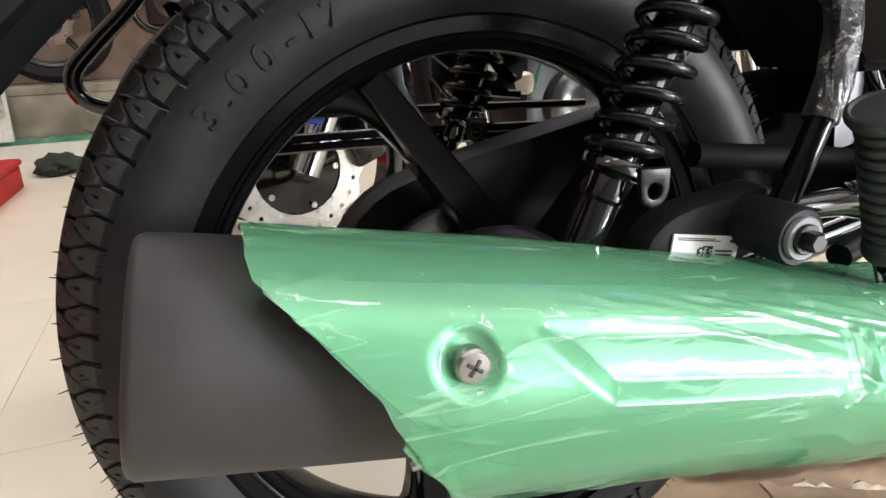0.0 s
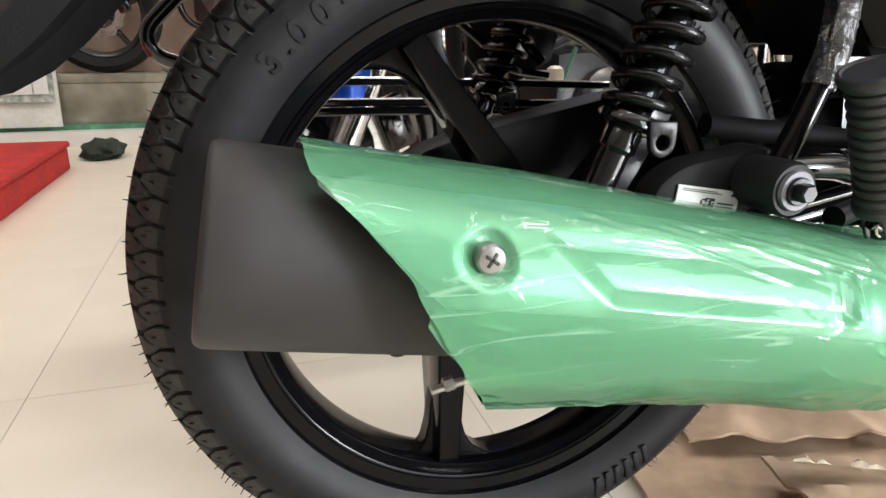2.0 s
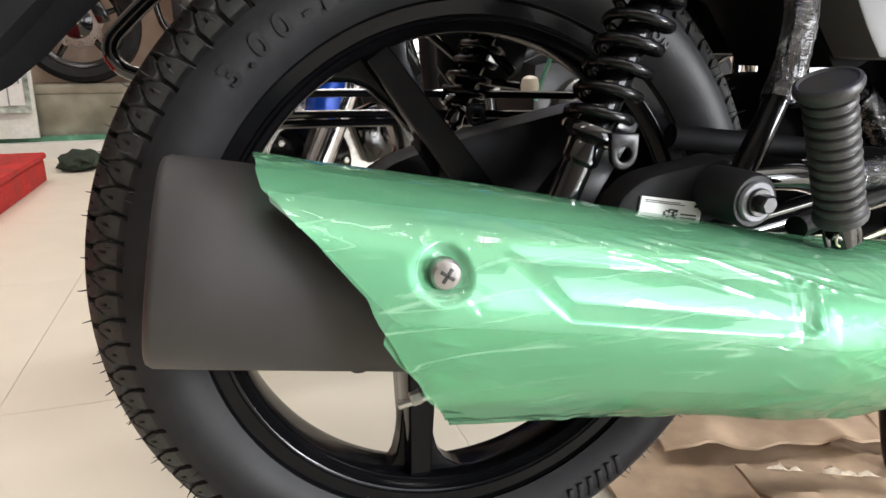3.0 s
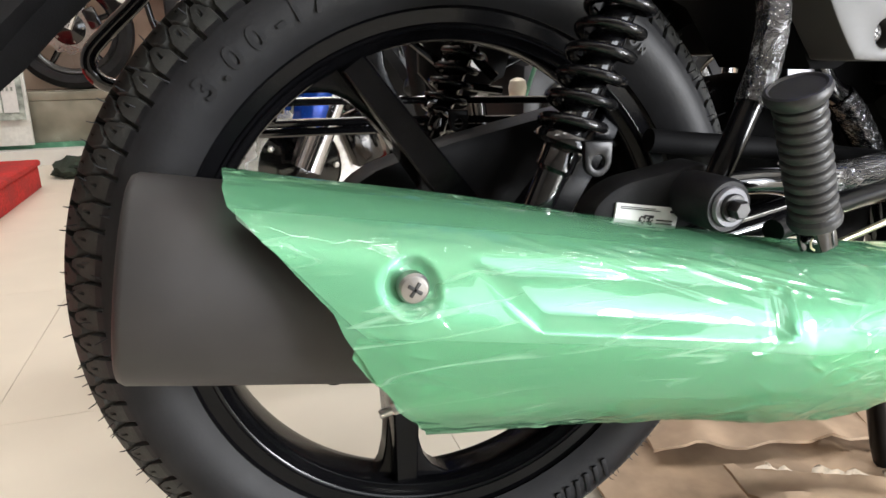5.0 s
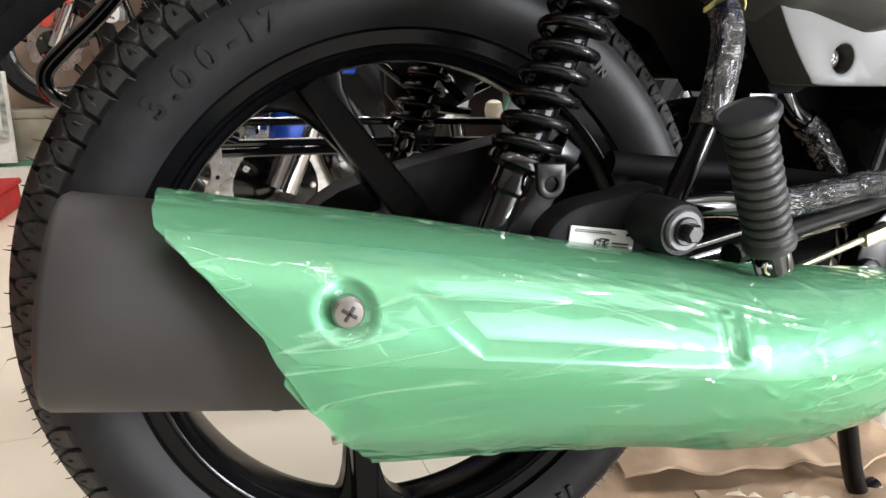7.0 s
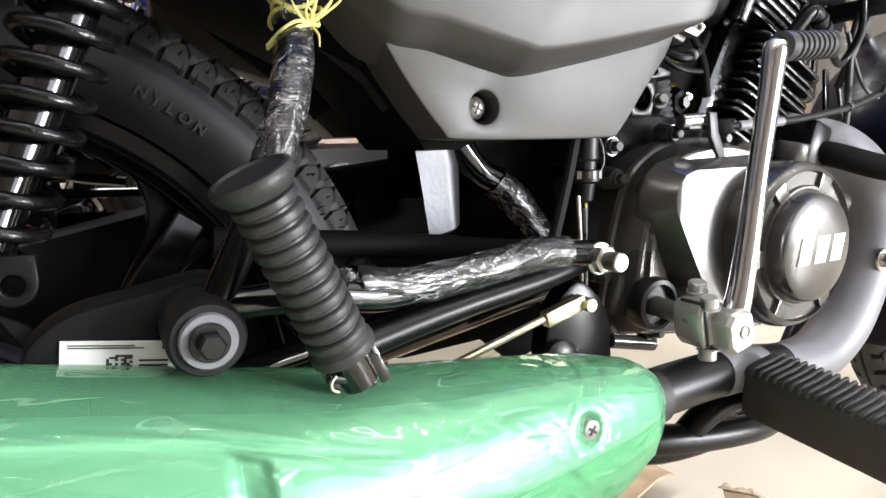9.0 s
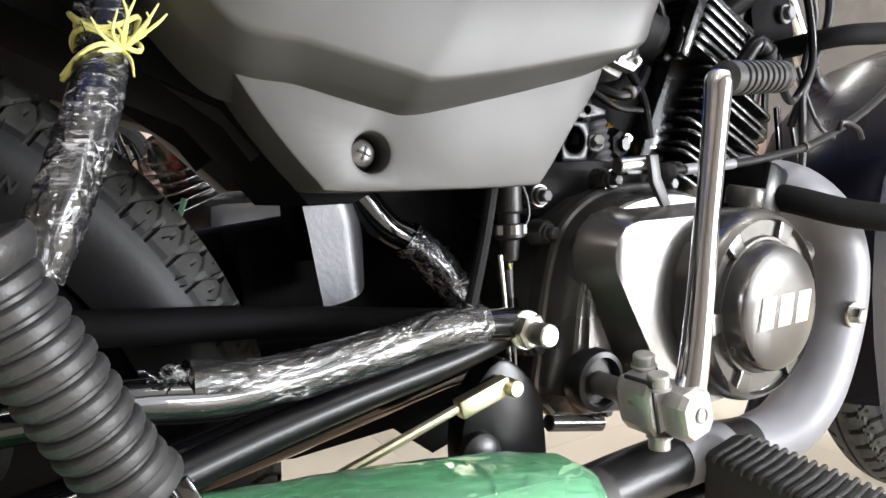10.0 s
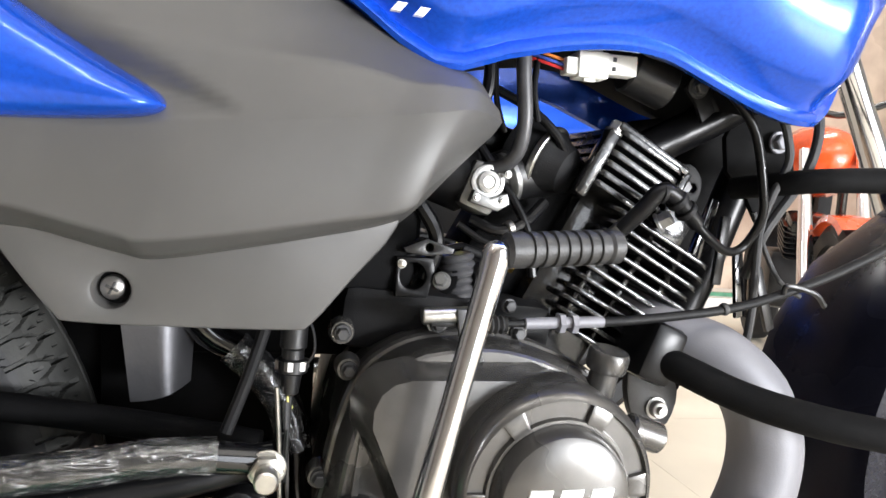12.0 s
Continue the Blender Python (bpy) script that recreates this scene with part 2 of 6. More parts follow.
def lathe(profile, at=(0, 0, 0), seg=32, m=None, bm=None, closed=False, caps=True):
    """Turns (radius, height) round an axis: towards the camera's side (-y) unless m is given."""
    bm = bm or bmesh.new()
    m = m or (Matrix.Translation(at) @ pose(0, 0, 0, 90, 0, 0))
    rings = []
    for r, h in profile:
        if r < 1e-6:
            rings.append([bm.verts.new(m @ Vector((0, 0, h)))])
        else:
            rings.append([bm.verts.new(m @ Vector((r * math.cos(a), r * math.sin(a), h)))
                          for a in (2 * math.pi * k / seg for k in range(seg))])
    pairs = list(zip(rings, rings[1:])) + ([(rings[-1], rings[0])] if closed else [])
    for a, b in pairs:
        for k in range(seg):
            j = (k + 1) % seg
            if len(a) == 1:
                bm.faces.new((a[0], b[j], b[k]))
            elif len(b) == 1:
                bm.faces.new((a[k], a[j], b[0]))
            else:
                bm.faces.new((a[k], a[j], b[j], b[k]))
    if not closed and caps:
        for ring, turn in ((rings[0], -1), (rings[-1], 1)):
            if len(ring) > 2:
                bm.faces.new(ring[::turn])
    return bm


def axis(a, b):
    """The pose at a whose z points to b."""
    d = Vector(b) - Vector(a)
    return Matrix.Translation(a) @ d.to_track_quat("Z", "Y").to_matrix().to_4x4()


def rod(a, b, r, seg=14, bevel=0.15, bm=None):
    h = (Vector(b) - Vector(a)).length
    e = min(r, h) * bevel
    return lathe([(r - e, 0), (r, e), (r, h - e), (r - e, h)], m=axis(a, b), seg=seg, bm=bm)


def box(size, m=None, bevel=0.002, bm=None):
    sub = bmesh.new()
    bmesh.ops.create_cube(sub, size=1)
    bmesh.ops.scale(sub, vec=size, verts=sub.verts)
    if bevel:
        bmesh.ops.bevel(sub, geom=sub.edges[:], offset=bevel, segments=2, affect="EDGES", profile=0.5)
    if m:
        bmesh.ops.transform(sub, matrix=m, verts=sub.verts)
    return join(bm, sub)


def join(bm, sub):
    if bm is None:
        return sub
    me = bpy.data.meshes.new("joined")
    sub.to_mesh(me)
    bm.from_mesh(me)
    bpy.data.meshes.remove(me)
    sub.free()
    return bm


def plate(outline, y0, y1, holes=(), bevel=0.002, bm=None, segments=2):
    """A plate with the outline (x, z), from y0 (towards the camera's side) to y1, with round holes (x, z, r)."""
    sub = bmesh.new()
    loops = [[(x, z) for x, z in outline]]
    for hx, hz, hr in holes:
        loops.append([(hx + hr * math.cos(2 * math.pi * k / 24), hz + hr * math.sin(2 * math.pi * k / 24)) for k in range(24)])
    edges = []
    for loop in loops:
        vs = [sub.verts.new((x, y0, z)) for x, z in loop]
        edges += [sub.edges.new((vs[k], vs[(k + 1) % len(vs)])) for k in range(len(vs))]
    if holes:
        bmesh.ops.triangle_fill(sub, use_beauty=True, edges=edges)
    else:
        sub.faces.new(sub.verts[:])
    got = bmesh.ops.extrude_face_region(sub, geom=sub.faces[:])
    for v in (g for g in got["geom"] if isinstance(g, bmesh.types.BMVert)):
        v.co.y = y1
    bmesh.ops.recalc_face_normals(sub, faces=sub.faces[:])
    if bevel:
        sharp = [e for e in sub.edges if len(e.link_faces) == 2 and e.calc_face_angle(0) > 0.9
                 and abs(e.verts[0].co.y - y0) < 1e-6 and abs(e.verts[1].co.y - y0) < 1e-6]
        bmesh.ops.bevel(sub, geom=sharp, offset=bevel, segments=segments, affect="EDGES", profile=0.5)
    return join(bm, sub)


def smooth_outline(pts, n=5):
    q = [(x, 0, z) for x, z in pts]
    q = q[-2:] + q + q[:2]
    line = spline(q, n)
    return [(v.x, v.z) for v in line[2 * n:-2 * n]][:len(pts) * n]


def loft(rings, caps=True, bm=None):
    bm = bm or bmesh.new()
    vs = [[bm.verts.new(p) for p in ring] for ring in rings]
    n = len(vs[0])
    for a, b in zip(vs, vs[1:]):
        for k in range(n):
            bm.faces.new((a[k], a[(k + 1) % n], b[(k + 1) % n], b[k]))
    if caps:
        bm.faces.new(vs[0][::-1])
        bm.faces.new(vs[-1])
    return bm


def smooth_loft(rings, n=4, m=4):
    """A loft through closed rings of few points, rounded both ways."""
    out = []
    for ring in rings:
        q = ring[-2:] + ring + ring[:2]
        out.append(spline(q, m)[2 * m:-2 * m][:len(ring) * m])
    cols = [spline([r[k] for r in out], n) for k in range(len(out[0]))]
    return loft([[c[i] for c in cols] for i in range(len(cols[0]))])


def sheet(rows, bm=None):
    """An open surface through rows of points."""
    bm = bm or bmesh.new()
    vs = [[bm.verts.new(p) for p in row] for row in rows]
    for a, b in zip(vs, vs[1:]):
        for k in range(len(a) - 1):
            bm.faces.new((a[k], a[k + 1], b[k + 1], b[k]))
    return bm


def hexbolt(at, r=0.008, h=0.006, washer=0.0, bm=None, towards=(0, -1, 0)):
    """A hexagon head with its washer."""
    d = Vector(towards)
    m = axis(at, Vector(at) + d)
    bm = bm or bmesh.new()
    if washer:
        lathe([(washer, 0), (washer, 0.0018), (washer * 0.94, 0.0024), (r * 0.9, 0.0024)], m=m, seg=24, bm=bm)
    lathe([(r, 0.002), (r, 0.002 + h * 0.85), (r * 0.82, 0.002 + h), (0, 0.002 + h)], m=m, seg=6, bm=bm)
    return bm


def letters(text, size, depth=0.0008):
    """The built-in font as a mesh: x right, y up, around the origin."""
    cu = bpy.data.curves.new("letters", "FONT")
    cu.offset = size * 0.028
    cu.body, cu.size, cu.extrude, cu.align_x, cu.align_y = text, size, depth, "CENTER", "CENTER"
    ob = new("letters", cu)
    bpy.context.view_layer.update()
    me = bpy.data.meshes.new_from_object(ob)
    bpy.data.objects.remove(ob)
    bpy.data.curves.remove(cu)
    bm = bmesh.new()
    bm.from_mesh(me)
    bpy.data.meshes.remove(me)
    return bm


# ---------------------------------------------------------------- the room
def flat(name, size, m, material, label, category, kind="structure"):
    return tagged(finish(name, box(size, m, 0), material), label, category, "", kind)


flat("ground", (14, 12, 0.1), pose(1, 0, -0.058), GROUT, "grey grout bed under the showroom tiles", "ground")
floor = tagged(new("floor"), "polished cream floor tiles with thin joints", "floor", "", "structure")
flat("wall_north", (14, 0.15, 3.2), pose(1, 3.60, 1.6), WARM, "brown showroom wall behind the glazing", "wall")
flat("wall_south", (5.7, 0.15, 3.2), pose(-1.65, -3.02, 1.6), FILLWALL, "grey painted showroom wall beside the shop front", "wall")
flat("wall_south_right", (1.9, 0.15, 3.2), pose(5.55, -3.02, 1.6), GREYWALL, "grey painted showroom wall beside the shop front", "wall")
flat("wall_south_sill", (3.4, 0.15, 0.12), pose(2.9, -3.02, 0.06), GREYWALL, "grey painted sill under the shop front", "wall")
flat("wall_south_lintel", (3.4, 0.15, 0.98), pose(2.9, -3.02, 2.71), GREYWALL, "grey painted lintel over the shop front", "wall")
flat("wall_west", (0.15, 9, 3.2), pose(-4.5, 0.5, 1.6), FILLWALL, "grey painted showroom wall", "wall")
flat("wall_east", (0.15, 9, 3.2), pose(6.5, 0.5, 1.6), GREYWALL, "grey painted showroom wall", "wall")
flat("ceiling", (14, 12, 0.1), pose(1, 0, 2.95), PLASTER, "white painted showroom ceiling", "ceiling")
flat("plinth", (14, 0.52, 0.07), pose(1, 3.26, 0.035), PLASTER, "pale stone plinth along the wall", "plinth")
flat("trim", (14, 0.03, 0.025), pose(1, 3.105, 0.083), GREENTRIM, "green glass edge trim on the plinth", "trim")

# raised platform covered in red carpet
platform = thing("display_platform", "low display platform covered in red carpet", "platform")
part("base", box((1.88, 2.58, 0.085), pose(-1.81, 1.09, 0.0425), 0.006), CARPET, platform)
part("carpet_top", box((1.9, 2.6, 0.024), pose(-1.81, 1.09, 0.098), 0.010), CARPET, platform)

stage = thing("display_stage", "dark brown raised display stage along the wall", "stage")
part("top_slab", box((5.0, 0.40, 0.04), pose(-1.0, 3.33, 0.310), 0.004), STAGE, stage)
for k in range(5):
    part("front_panel", box((0.995, 0.03, 0.218), pose(-3.0 + k, 3.150, 0.180), 0.003), STAGE, stage)

# picture board leaning on the plinth
board = thing("picture_board", "white board with a picture of pale buildings, on the plinth", "board")
part("panel", box((0.62, 0.02, 0.42), pose(-1.34, 3.085, 0.30, -6, 0, 0), 0.003), WHITEPL, board)
SKETCH = mat("grey_green_printed_picture", (0.34, 0.40, 0.35), 0.4, 0, 0.6, 40, worn=(0.62, 0.68, 0.62), wscale=14)
TREES = mat("dark_green_print", (0.05, 0.16, 0.07), 0.4, 0, 0.4, 60)
part("picture", box((0.60, 0.004, 0.29), pose(-1.34, 3.0605, 0.355, -6, 0, 0), 0), SKETCH, board, "grey print of buildings")
rnd = random.Random(12)
x = -1.62
while x < -1.08:                                # printed house fronts with rows of windows
    w, h = rnd.uniform(.06, .11), rnd.uniform(.12, .22)
    part("printed_house", box((w - .006, .002, h), pose(x + w / 2, 3.0735 - .118 * h / 2 - .014, .245 + h / 2, -6, 0, 0), 0), PAPER, board, "pale printed house front")
    panes = bmesh.new()
    for i in range(int(w / .018)):
        for j in range(int(h / .030)):
            zz = .262 + .030 * j
            box((.009, .0016, .017), pose(x + .012 + .018 * i, 3.0705 - .105 * (zz - .245) - .012, zz, -6, 0, 0), 0, panes)
    part("printed_windows", panes, SKETCH, board)
    part("printed_tree", lathe([(.001, 0), (.016, .004), (.020, .022), (.010, .045), (0, .05)], m=pose(x, 3.0575, .232, -6, 0, 0) @ Matrix.Diagonal((1, .06, 1, 1)), seg=10), TREES, board)
    x += w

# printed sales banner on the far wall
POSTERYELLOW = mat("yellow_poster_print", (0.72, 0.62, 0.10), 0.35, 0, 0.2, 12)
POSTERBLUE = mat("blue_poster_print", (0.05, 0.10, 0.34), 0.35, 0, 0.2, 12)
banner = thing("wall_banner", "white printed banner with yellow and blue fields on the wall", "banner")
part("sheet", box((1.35, 0.006, 1.05), pose(5.65, 3.517, 1.75), 0.002), PAPER, banner)
for x, z, w, h_, ink in ((5.28, 1.72, .26, .50, POSTERYELLOW), (5.20, 2.02, .20, .22, POSTERBLUE), (5.62, 2.05, .30, .20, POSTERYELLOW), (5.72, 1.66, .34, .36, SKETCH), (6.08, 1.86, .30, .62, SKETCH), (5.60, 1.36, 1.10, .10, POSTERBLUE)):
    part("printed_field", box((w, 0.004, h_), pose(x, 3.511, z), 0.001), ink, banner)

# dark cloth heap at the platform's corner
bm = bmesh.new()
bmesh.ops.create_icosphere(bm, subdivisions=3, radius=1)
for v in bm.verts:
    k = 1 + 0.35 * noise.noise(v.co * 2.2)
    v.co = Vector((-0.79 + v.co.x * 0.085 * k, 2.62 + v.co.y * 0.10 * k, max(0.004, 0.035 + v.co.z * 0.05 * k)))
DARKCLOTH = mat("dark_green_cloth", (0.018, 0.028, 0.018), 0.9, 0, 0.4, 60, bump=0.6, bscale=300)
tagged(finish("floor_cloth", bm, DARKCLOTH), "crumpled dark cloth lying on the floor beside the platform", "cloth")

# ---------------------------------------------------------------- the motorcycle
bike = thing("motorcycle", "blue and black commuter motorcycle with its parts still wrapped in film", "motorcycle")
AX = Vector((0.0, 0.0, 0.30))


def tyre_mesh(R=0.2955, rim=0.222, periods=90, per=22):
    """A street tyre: sidewalls, square shoulders, wave-shaped tread grooves with side slots, and moulding hairs."""
    bm = bmesh.new()
    prof = []
    us = [-1, -.97, -.93, -.88, -.82, -.76, -.71, -.68, -.665, -.65, -.64, -.63] + [-.62 + 1.24 * k / 96 for k in range(97)] + [.63, .64, .65, .665, .68, .71, .76, .82, .88, .93, .97, 1]
    for u in us:
        a = abs(u)
        if a <= 0.645:
            w = a / 0.645
            y, r = 0.0430 * w ** 0.95, R - 0.030 * w ** 2.2
        else:
            w = (a - 0.645) / 0.355
            y = 0.0430 + 0.0042 * math.sin(math.pi * min(1, w * 0.95) ** 0.8) - 0.010 * w ** 2.5
            r = R - 0.0312 - (R - 0.0312 - rim) * w
        prof.append((u, math.copysign(y, u), r))
    rings = []
    around = periods * per
    step = 2 * math.pi / periods
    for i in range(around):
        th = 2 * math.pi * i / around
        ring = []
        for u, y, r in prof:
            a = abs(u)
            ph = (th / step + 0.06 + (0.5 if u > 0 else 0)) % 1.0
            wave = max(0, min(1, 4 * abs(ph - 0.5) - 0.5))      # 0 flat, ramp, 1 flat
            cut = 0.0
            mid = 0.335 + 0.125 * wave                            # wave groove along the shoulder
            if abs(a - mid) < 0.021:
                cut = 1.0
            if 0.45 < a < 0.635 and (ph < 0.085 or ph > 0.915):
                cut = 1.0                                       # slot out to the sidewall
            if 0.14 < a < 0.34 and abs(ph - 0.5) < 0.085:
                cut = 1.0                                       # slot in to the crown
            if a < 0.014:
                cut = 0.8
            if (abs(ph - 0.5) < 0.05 and 0.43 < a < 0.50) or (abs(ph) < 0.05 and 0.20 < a < 0.27):
                cut = 0.5                                       # small sipes
            rr = r - 0.0066 * cut * (1 if a < 0.645 else 0.5)
            yy = y - math.copysign(0.0025 * cut * (a > 0.64), u)
            ring.append(bm.verts.new((rr * math.cos(th), yy, AX.z + rr * math.sin(th))))
        rings.append(ring)
    for i in range(around):
        a, b = rings[i], rings[(i + 1) % around]
        for k in range(len(prof) - 1):
            bm.faces.new((a[k], a[k + 1], b[k + 1], b[k])).material_index = int(abs(prof[k][0]) < 0.6)
    rnd = random.Random(4)
    for i in range(230):                        # moulding hairs
        th = 2 * math.pi * (i + rnd.uniform(-0.25, 0.25)) / 230
        u = rnd.choice((-0.0425, -0.036, -0.026, -0.014, -0.014))
        r = R - 0.030 * (abs(u) / 0.0430) ** 2.2 - (0.002 if u < -0.044 else 0.001)
        ln = rnd.uniform(0.004, 0.0085)
        p = Vector((r * math.cos(th), u, AX.z + r * math.sin(th)))
        t2 = th + rnd.uniform(-0.35, 0.35)
        d = Vector((math.cos(t2), rnd.uniform(-0.7, 0.0), math.sin(t2))).normalized()
        t2 += rnd.uniform(-0.5, 0.5)
        e = Vector((math.cos(t2), -0.2, math.sin(t2)))
        tube([p, p + d * ln * 0.6, p + d * ln * 0.8 + e * ln * 0.3], [0.0006, 0.0005, 0.0003], 4, 1, bm, False)
    return bm


def bend_text(text, size, radius, deg, y, depth=0.0006, lean=0.0):
    """Raised letters round the sidewall, their feet towards the axle; deg: where the middle stands."""
    bm = letters(text, size, depth)
    for v in bm.verts:
        th = radians(deg) - v.co.x / radius
        r = radius + v.co.y
        v.co = Vector((r * math.cos(th), y - v.co.z + lean * v.co.y, AX.z + r * math.sin(th)))
    return bm


def rim_mesh():
    half = [(0.2265, 0.0300), (0.2242, 0.0325), (0.2220, 0.0318), (0.2200, 0.0288), (0.2102, 0.0274), (0.2092, 0.0286), (0.2081, 0.0272), (0.2064, 0.0262),
            (0.2054, 0.0274), (0.2042, 0.0252), (0.2010, 0.0215), (0.1992, 0.0195), (0.1984, 0.0202), (0.1974, 0.0180), (0.1964, 0.0100), (0.1962, 0.0)]
    prof = half + [(r, -y) for r, y in half[-2::-1]] + [(0.222, -0.02), (0.218, 0.0), (0.222, 0.02)]
    return lathe(prof, AX, 120, closed=True)


wheel = part("rear_wheel", rim_mesh(), WHEELBLACK, bike, "gloss black cast rear wheel rim")
part("tyre", tyre_mesh(), RUBBER, wheel, "new ribbed rubber tyre with moulding hairs", 40).data.materials.append(TREAD)
for text, size, radius, degs in (("3.00-17", 0.023, 0.2455, (137.2, 133.6, 130.7, 126.0, 121.6, 118.4, 114.6)), ("NYLON", 0.0100, 0.2445, (59.6, 57.3, 55.1, 52.8, 50.3))):
    for c, deg in zip(text, degs):
        part("sidewall_letter", bend_text(c, size, radius, deg, -0.0470, 0.00018), RUBBER, wheel)
for k in range(6):
    bars = bmesh.new()
    th = radians(293 + k * 2.6)
    m = Matrix.Translation((0.2515 * math.cos(th), -0.0466, AX.z + 0.2515 * math.sin(th))) @ Matrix.Rotation(-th, 4, "Y")
    box((0.022, 0.0016, 0.005), m @ pose(0, 0, 0, 0, 18, 0), 0.0005, bars)
    part("maker_mark_bar", bars, RUBBER, wheel)


def spoke_mesh(k):
    """One swept spoke: a plain bar with rounded edges on a thin web that flares into the rim."""
    turn = Matrix.Rotation(radians(72 * k), 4, "Y")
    base, out = Vector((0.0365, 0, 0.0275)), Vector((math.cos(radians(126)), 0, math.sin(radians(126))))
    side = Vector((out.z, 0, -out.x))
    bm = bmesh.new()
    for stations in (((-0.012, 0.0155, 0.044), (0.03, 0.0150, 0.040), (0.08, 0.0138, 0.032), (0.13, 0.0122, 0.0275), (0.165, 0.0112, 0.0240), (0.182, 0.0110, 0.0225), (0.190, 0.0108, 0.0200), (0.197, 0.0106, 0.012)),
                     ((0.10, 0.008, 0.010), (0.13, 0.0135, 0.010), (0.155, 0.0160, 0.010), (0.172, 0.0200, 0.010), (0.184, 0.0275, 0.010), (0.194, 0.041, 0.010), (0.200, 0.056, 0.010))):
        rings = []
        for t, w, y in stations:
            c = base + out * t
            ring = []
            for s_, q in ((-1, .80), (-.93, .94), (-.80, 1), (-.45, .99), (.45, .99), (.80, 1), (.93, .94), (1, .80), (1, -.80), (.8, -1), (-.8, -1), (-1, -.80)):
                p = c + side * (s_ * w)
                ring.append(AX + turn @ Vector((p.x, -y * q, p.z)))
            rings.append(ring)
        loft(rings, bm=bm)
    return bm


for k in range(5):
    part("spoke", spoke_mesh(k), WHEELBLACK, wheel, angle=28)
part("hub", lathe([(0.03, -0.075), (0.052, -0.072), (0.066, -0.060), (0.072, -0.03), (0.060, -0.01), (0.060, 0.01), (0.072, 0.03), (0.078, 0.05), (0.074, 0.066), (0.05, 0.072), (0.02, 0.074)], AX, 48), SATIN, wheel)
part("brake_plate", lathe([(0.072, 0.066), (0.074, 0.075), (0.068, 0.084), (0.040, 0.090), (0.022, 0.105), (0.012, 0.107), (0.0, 0.107)], AX, 48), SATIN, wheel, "black rear brake plate")
part("axle_nut", hexbolt((0, -0.105, AX.z), 0.013, 0.012, 0.017), ZINC, wheel)

# chain case on the far side
arc = [(0.095 * math.cos(radians(a)) - 0.005, AX.z + 0.095 * math.sin(radians(a))) for a in range(270, 95, -12)]
case = plate(arc + [(0.03, 0.408), (0.141, 0.431), (0.27, 0.452), (0.36, 0.46), (0.40, 0.43), (0.37, 0.33), (0.2, 0.285)], 0.062, 0.10, bevel=0.008)
part("chain_case", case, MATTE, bike, "matte black chain case")

# swing arm, both sides
for y in (-0.085, 0.115):
    part("swing_arm", tube([(0.0, y, 0.305), (0.15, y, 0.325), (0.32, y * 0.9, 0.35), (0.42, y * 0.7, 0.36)], [0.017, 0.017, 0.018, 0.02], 14), GLOSS, bike)


def shock(y):
    """Twin-tube damper with its coil spring, tilted forwards."""
    lo, hi = Vector((0.004, y, 0.338)), Vector((0.143, y, 0.662))
    d = (hi - lo).normalized()
    at = lambda s: lo + d * s
    body = lathe([(0.0105, 0), (0.0105, 0.078), (0.0128, 0.081), (0.0128, 0.094), (0.0118, 0.096), (0.0112, 0.34)], m=axis(lo, hi), seg=24)
    damper = part("shock_absorber", body, GLOSS, bike, "gloss black rear shock absorber")
    n, turns, s0, s1 = 310, 14.0, 0.108, 0.33
    pts = []
    m = axis(lo, hi)
    for i in range(n):
        t = i / (n - 1)
        a = 2 * math.pi * turns * t + 0.6
        pts.append(m @ Vector((0.0200 * math.cos(a), 0.0200 * math.sin(a), s0 + (s1 - s0) * t)))
    part("spring", tube(pts, 0.0036, 12, 1), SPRINGBLACK, damper, "gloss black coil spring")
    part("spring_seat", lathe([(0.012, 0.094), (0.0190, 0.096), (0.0215, 0.098), (0.0215, 0.101), (0.019, 0.105), (0.012, 0.106)], m=m, seg=32), GLOSS, damper)
    tab = [(0.0445, 0.433), (0.0655, 0.4320), (0.0655, 0.420)] + [(0.0555 + 0.0098 * math.cos(radians(q)), 0.4190 + 0.0098 * math.sin(radians(q))) for q in range(-10, -175, -15)] + [(0.0452, 0.424)]
    eye = plate(tab, y - 0.0235, y - 0.0195, [(0.0555, 0.4190, 0.0050)], 0.0008)
    part("lug", eye, BARBLACK, damper)
    part("lower_eye", lathe([(0.008, -0.018), (0.0165, -0.016), (0.0165, 0.016), (0.008, 0.018)], at(0), 24), GLOSS, damper)
    return damper


shock(-0.130)
shock(0.135)

# silencer
def silencer_c(x):
    """The silencer's middle line: y and z at x."""
    return -0.168, float(np.interp(x, (-0.23, -0.13, 0.0, 0.1, 0.176, 0.25, 0.32, 0.45), (0.380, 0.3625, 0.339, 0.3185, 0.302, 0.291, 0.287, 0.288)))




def can_ring(x, r, lean=0.0, n=56, sq=0.90):
    cy, cz = silencer_c(x)
    out = []
    for k in range(n):
        a = 2 * math.pi * k / n
        out.append((x + lean * math.sin(a) * r, cy + r * math.cos(a) * sq, cz + r * math.sin(a)))
    return out


